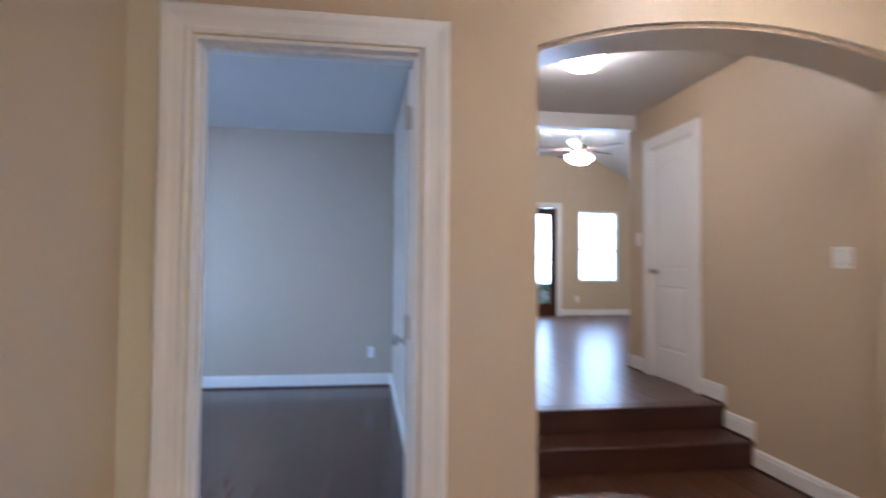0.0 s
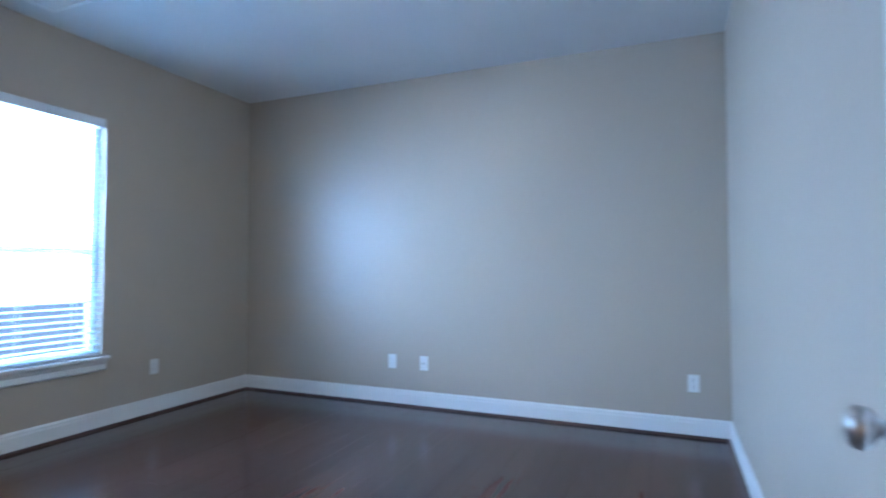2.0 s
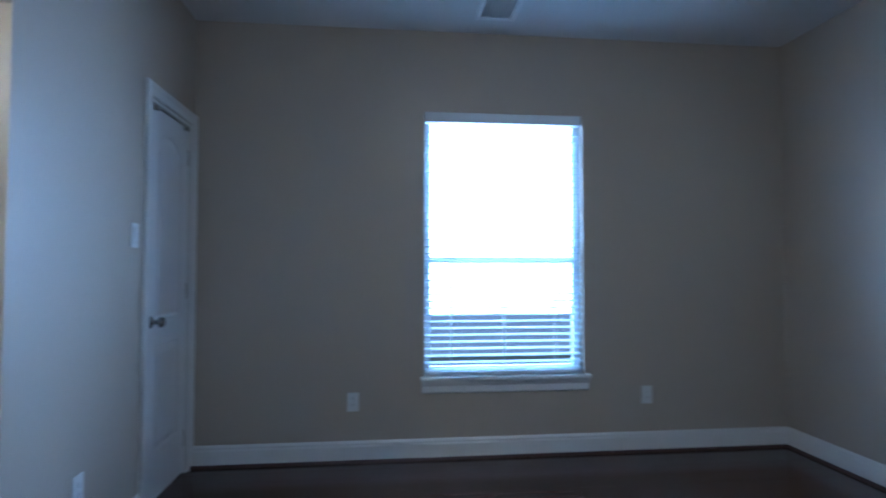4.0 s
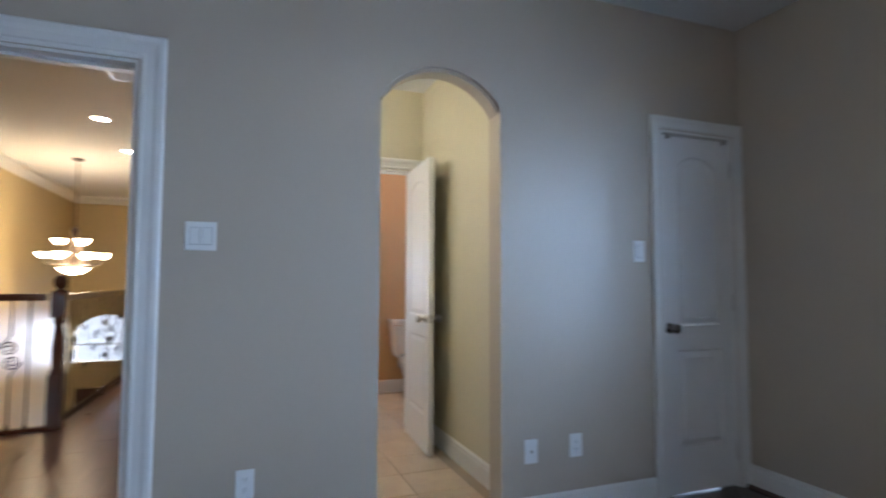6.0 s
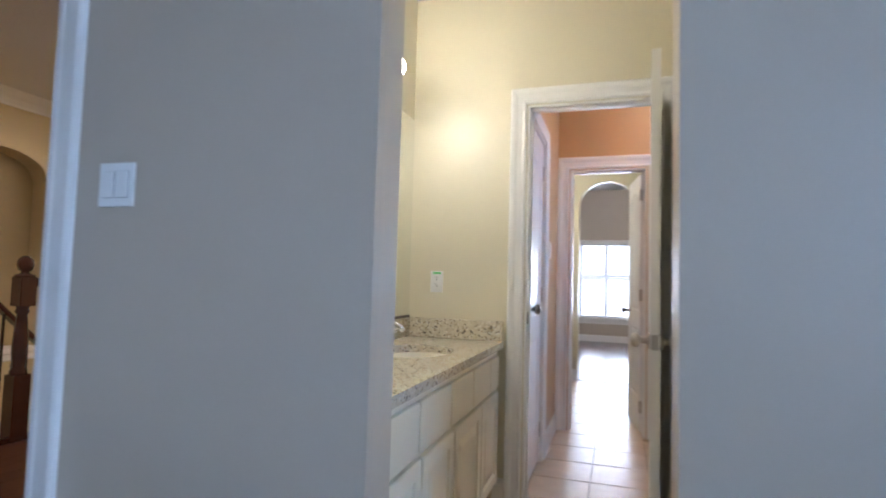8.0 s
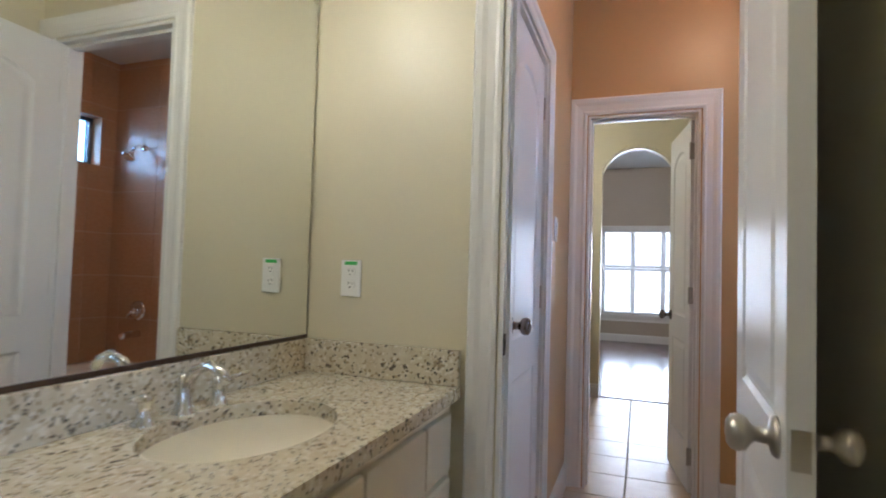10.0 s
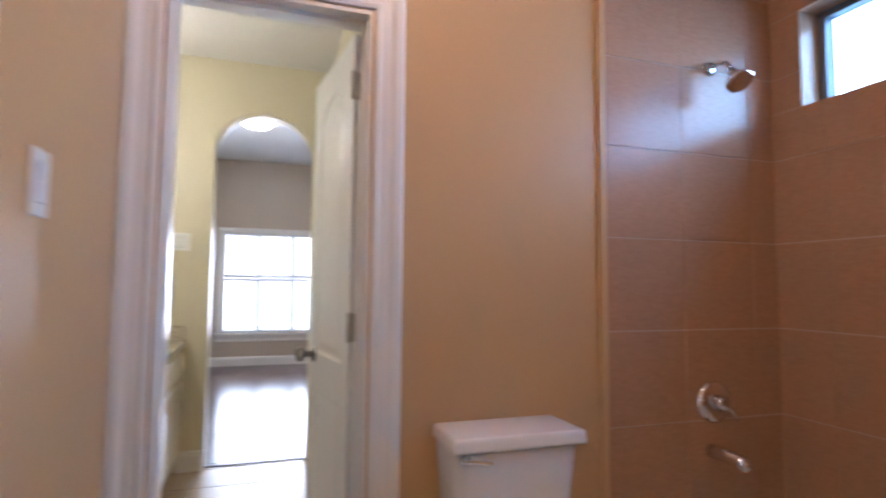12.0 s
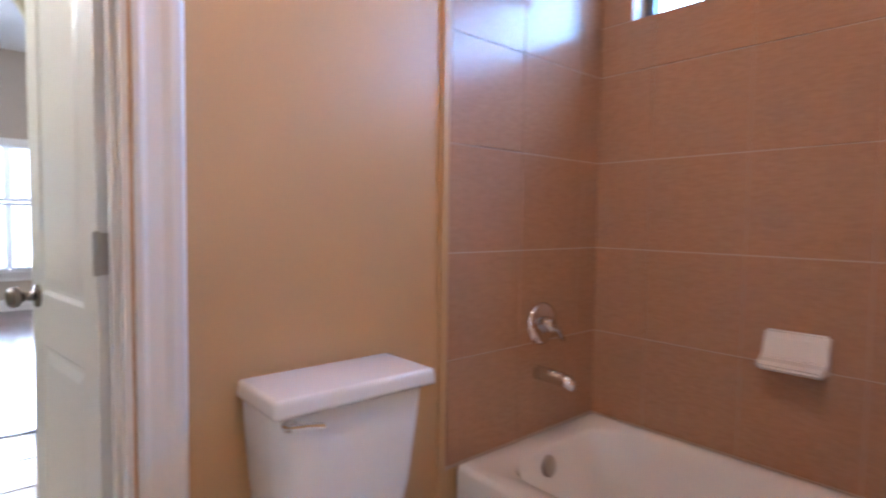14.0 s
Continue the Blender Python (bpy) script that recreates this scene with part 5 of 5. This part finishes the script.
def railing(points, label, z0=0.0, first=0):
    """Handrail and iron balusters along a line of (x, y, z)."""
    ob = thing("stair_railing", pose(0, 0, 0), label, "railing")
    prof = [(-0.030, -0.02), (-0.033, 0.0), (-0.030, 0.022), (-0.015, 0.034), (0.015, 0.034), (0.030, 0.022), (0.033, 0.0), (0.030, -0.02)]
    pts = [Vector(p) for p in points]
    rows = []
    for i, p in enumerate(pts):
        d = (pts[min(i + 1, len(pts) - 1)] - pts[max(i - 1, 0)]).normalized()
        side = Vector((d.y, -d.x, 0)).normalized()
        rows.append([p + side * u + Vector((0, 0, 1.0 + v)) for u, v in prof])
    part("handrail", sweep(bmesh.new(), rows), MAHOGANY, ob, "dark polished handrail")
    dist, want, k = 0.0, 0.10, first
    for a, b in zip(pts, pts[1:]):
        ln = (b - a).length
        while want < dist + ln:
            q = a.lerp(b, (want - dist) / ln)
            o = new("baluster", kinds[order[k % 6]])
            o.parent = ob
            o.matrix_basis = pose(q.x, q.y, q.z + 0.0, 0, 0, math.degrees(math.atan2(b.y - a.y, b.x - a.x)))
            want += 0.112
            k += 1
        dist += ln
    return ob


arc = [(*ring(RR, a), 0.028) for a in range(-88, -3, 4)]
railing(arc, "curved iron railing with a dark handrail", first=5)
nx, ny = ring(RR, -92)
newel(nx, ny)
newel(*ring(RR, -1))
railing([(nx - 0.01, ny - 0.05, 0.028), (0.50, -6.15, 0.028)], "straight iron railing with a dark handrail", first=4)

# winding stair down beside the landing
stair = thing("stair_flight", pose(0, 0, 0), "winding dark wooden stair down to the foyer", "stair")
for k in range(15):
    a0, a1 = 4 - 7.0 * k, 4 - 7.0 * (k + 1)
    z = -0.18 * (k + 1)
    pts = [ring(1.40, a0), ring(2.50, a0), ring(2.50, a1), ring(1.40, a1)]
    part("tread", prism(bmesh.new(), pts, lambda u, v, d: (u, v, d), z - 0.04, z), HALLWOOD, stair)
    part("riser", prism(bmesh.new(), [ring(1.41, a0), ring(2.49, a0), ring(2.49, a0 - 0.6), ring(1.41, a0 - 0.6)], lambda u, v, d: (u, v, d), z, z + 0.14), TRIM, stair, "white riser")
railing([(*ring(1.46, 2 - 7 * k), -0.18 * k - 0.10) for k in range(13)], "descending stair railing with iron balusters", first=2)

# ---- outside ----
# added glowing box that makes the shuttered and foyer windows white
structure("backdrop", boxed(-9, 9, SB - 6.2, SB - 6.0, -3.39, 3.6), glow("backdrop_glow_south", (0.95, 0.98, 1.0), 2.6), "glowing backdrop added to whiten the front windows")
# added glowing wall that strengthens the bedroom window's reflections
structure("backdrop_west", boxed(-62.2, -62, -60, 60, -3.39, 40), glow("backdrop_glow_west", (0.72, 0.87, 1.0), 4.0), "glowing backdrop added for brightness beyond the neighbouring roof")
nb = thing("neighbour_house", pose(-17.5, 1.5, -3.4), "neighbouring house with a grey shingle roof", "house")
part("wall", boxed(-3.5, 3.5, -9, 9, 0, 2.5), SIDING, nb)
part("roof", prism(bmesh.new(), [(-4.0, 2.4), (4.0, 2.4), (0.6, 3.75), (-0.6, 3.75)], lambda u, v, d: (u, d, v), -9.5, 9.5), ROOFING, nb, "grey shingle roof")


def tree(x, y, h, seed, label):
    rng = random.Random(seed)
    ob = thing("tree", pose(x, y, -3.4), label, "tree")
    bm = bmesh.new()
    tube(bm, [(0, 0, 0), (0.05, 0, h * 0.3), (0, 0.06, h * 0.6), (0.03, 0, h * 0.85)], [0.16, 0.12, 0.08, 0.03], 8)
    limbs = []
    for k in range(9):
        a, z = rng.uniform(0, 6.28), h * rng.uniform(0.35, 0.75)
        e = (math.cos(a) * h * 0.24, math.sin(a) * h * 0.24, z + h * 0.16)
        tube(bm, [(0, 0, z), (e[0] * 0.5, e[1] * 0.5, z + h * 0.06), e], [0.05, 0.035, 0.015], 6)
        limbs.append(e)
    part("trunk", bm, BARK, ob)
    bm = bmesh.new()
    for k in range(2600):
        c = Vector(rng.choice(limbs + [(0, 0, h * 0.9)]))
        p = c + Vector((rng.gauss(0, 0.085), rng.gauss(0, 0.085), rng.gauss(0, 0.07))) * h
        m = Matrix.Translation(p) @ Euler([rng.uniform(0, 6.28) for _ in range(3)]).to_matrix().to_4x4()
        s = rng.uniform(0.07, 0.14)
        bm.faces.new([bm.verts.new(m @ Vector(q)) for q in ((-s, 0, 0), (0, -s * 0.5, 0.02), (s, 0, 0), (0, s * 0.5, 0.02))])
    part("crown", bm, LEAF, ob, "green leafy crown")


tree(3.2, 13.5, 6.5, 3, "leafy green tree behind the back door")
tree(5.6, 15.0, 7.0, 5, "leafy green tree beyond the window")

# ---- tiles and planks ----
FT = 0.33


def tiles(name, x0, x1, y0, y1, px, py, parent_ob, mat, inside):
    """Floor tiles, each an object of its own."""
    bm = boxed(-FT / 2 + 0.003, FT / 2 - 0.003, -FT / 2 + 0.003, FT / 2 - 0.003, -0.006, 0.0)
    bmesh.ops.bevel(bm, geom=[e for e in bm.edges if min(v.co.z for v in e.verts) > -0.001], offset=0.0025, segments=1, affect="EDGES")
    full = mesh_of(name, bm, mat)
    i0, i1 = math.floor((x0 - px) / FT), math.ceil((x1 - px) / FT)
    j0, j1 = math.floor((y0 - py) / FT), math.ceil((y1 - py) / FT)
    for i in range(i0, i1):
        for j in range(j0, j1):
            ax, bx, ay, by = max(x0, px + i * FT), min(x1, px + (i + 1) * FT), max(y0, py + j * FT), min(y1, py + (j + 1) * FT)
            if bx - ax < 0.02 or by - ay < 0.02 or not inside((ax + bx) / 2, (ay + by) / 2):
                continue
            if bx - ax > FT - 0.001 and by - ay > FT - 0.001:
                me = full
            else:
                me = mesh_of(name, boxed(-(bx - ax) / 2 + 0.003, (bx - ax) / 2 - 0.003, -(by - ay) / 2 + 0.003, (by - ay) / 2 - 0.003, -0.006, 0.0), mat)
            o = new(name, me)
            o.parent = parent_ob
            o.matrix_basis = pose((ax + bx) / 2, (ay + by) / 2, 0, random.uniform(-0.08, 0.08), random.uniform(-0.08, 0.08), 0)


bath_floor = bpy.data.objects["floor_bathroom"]


def bath_inside(x, y):
    if y > YB1 - 0.06:
        return XB < x
    if y > YB2 - 0.06:
        return x < XL and x > TX - 0.1
    return x > XB - 0.05


tiles("tile", TX, XM, YA - 0.065, -0.065, -1.70, -1.86, bath_floor, FLOORTILE, bath_inside)


def wall_tiles(name, axis, c, out, u0, u1, z0, z1, pu, pz, parent_ob, skip=None):
    """Wall tiles on the face at c; out: the way that they face."""
    for i in range(math.floor((u0 - pu) / WT), math.ceil((u1 - pu) / WT)):
        for j in range(math.floor((z0 - pz) / WT), math.ceil((z1 - pz) / WT)):
            cells = [(max(u0, pu + i * WT), min(u1, pu + (i + 1) * WT), max(z0, pz + j * WT), min(z1, pz + (j + 1) * WT))]
            if skip:
                s0, s1, t0, t1 = skip
                a, b, e, f = cells[0]
                if a < s1 and b > s0 and e < t1 and f > t0:
                    cells = [(a, b, e, min(f, t0)), (a, b, max(e, t1), f), (a, min(b, s0), max(e, t0), min(f, t1)), (max(a, s1), b, max(e, t0), min(f, t1))]
            for a, b, e, f in cells:
                if b - a < 0.012 or f - e < 0.012:
                    continue
                g, t = 0.0022, random.uniform(0.0095, 0.0105)
                h = 0.0014
                if axis == "x":
                    bm = boxed(a + h, b - h, c, c + out * t, e + g, f - g)
                else:
                    bm = boxed(c, c + out * t, a + h, b - h, e + g, f - g)
                o = new(name, mesh_of(name, bm, WALLTILE))
                o.parent = parent_ob


WT = 0.322
GZ = 1.678 - 5 * WT
for nm, axis, c, out, u0, u1, pu, skip in (("wall_partition_2", "x", YB2, 1, XT, TX, -3.191, None), ("wall_tub", "y", XT, 1, YB2, YB1 - 0.10, -2.711, (-3.120, -1.978, 1.862, 2.229)),
                                         ("wall_partition_1", "x", YB1 - 0.10, -1, XT, TX, -3.191, None)):
    host = bpy.data.objects[nm]
    if axis == "x":
        bed = structure("grout_bed", boxed(u0, u1, c, c + out * 0.0075, TZ - 0.012, H), WALLGROUT, "pale grout between the wall tiles")
    else:
        bm = bmesh.new()
        for a, b, e, f in ((u0, u1, TZ - 0.012, 1.862), (u0, u1, 2.229, H), (u0, -3.120, 1.862, 2.229), (-1.978, u1, 1.862, 2.229)):
            box(bm, c, c + out * 0.0075, a, b, e, f)
        bed = structure("grout_bed", bm, WALLGROUT, "pale grout between the wall tiles")
    wall_tiles("tile", axis, c, out, u0, u1, TZ - 0.012, H, pu, GZ, host, skip)
for y, out in ((YB2, 1), (YB1 - 0.10, -1)):
    structure("tile_edge", boxed(TX, TX + 0.028, y, y + out * 0.012, 0.0, H, bevel=0.004), ORANGE, "painted edge strip beside the tiles")

PW = 0.127


def planks(host, x0, x1, y0, y1, z, mat, length, along, t=0.006, inside=None):
    """Staggered planks, each an object of its own."""
    rng = random.Random(11)
    cache = {}
    across0, across1, a0, a1 = (x0, x1, y0, y1) if along == "y" else (y0, y1, x0, x1)
    for r in range(math.ceil((across1 - across0) / PW)):
        u0, u1 = across0 + r * PW, min(across1, across0 + (r + 1) * PW)
        v = a0 - rng.uniform(0, length)
        while v < a1:
            b0, b1 = max(a0, v), min(a1, v + length)
            v += length
            if b1 - b0 < 0.02 or u1 - u0 < 0.01 or inside and not all(inside(u, q) for u in (u0, u1) for q in (b0, b1)):
                continue
            key = (round(u1 - u0, 4), round(b1 - b0, 4))
            if key not in cache:
                w, ln = (u1 - u0) / 2 - 0.0002, (b1 - b0) / 2 - 0.0002
                bm = boxed(-w, w, -ln, ln, -t, 0.0) if along == "y" else boxed(-ln, ln, -w, w, -t, 0.0)
                bmesh.ops.bevel(bm, geom=[e for e in bm.edges if min(q.co.z for q in e.verts) > -0.0001], offset=0.0008, segments=1, affect="EDGES")
                cache[key] = mesh_of("plank", bm, mat)
            o = new("plank", cache[key])
            o.parent = host
            c = ((u0 + u1) / 2, (b0 + b1) / 2) if along == "y" else ((b0 + b1) / 2, (u0 + u1) / 2)
            o.matrix_basis = pose(*c, z + rng.uniform(-0.0003, 0.0003))


planks(bpy.data.objects["floor_bedroom"], XW, XE, -0.065, YN, 0.0, WALNUT, 1.22, "y")
planks(bpy.data.objects["floor_landing"], HW, 2.0, -6.1, -0.13, 0.0, HALLWOOD, 0.9, "y", t=0.004,
       inside=lambda x, y: x < 0.49 or (x - RC[0]) ** 2 + (y - RC[1]) ** 2 < 1.24 ** 2 or (x < 1.88 and y > -1.4))
planks(bpy.data.objects["floor_game_room"], EAST_FACE, 5.2, 1.54, 7.8, RAISE + 0.004, HALLWOOD, 1.22, "y", t=0.004)
planks(bpy.data.objects["floor_upper_hall"], EAST_FACE, P_HALL, -0.06, 1.20, 0.004, HALLWOOD, 1.22, "y", t=0.004)
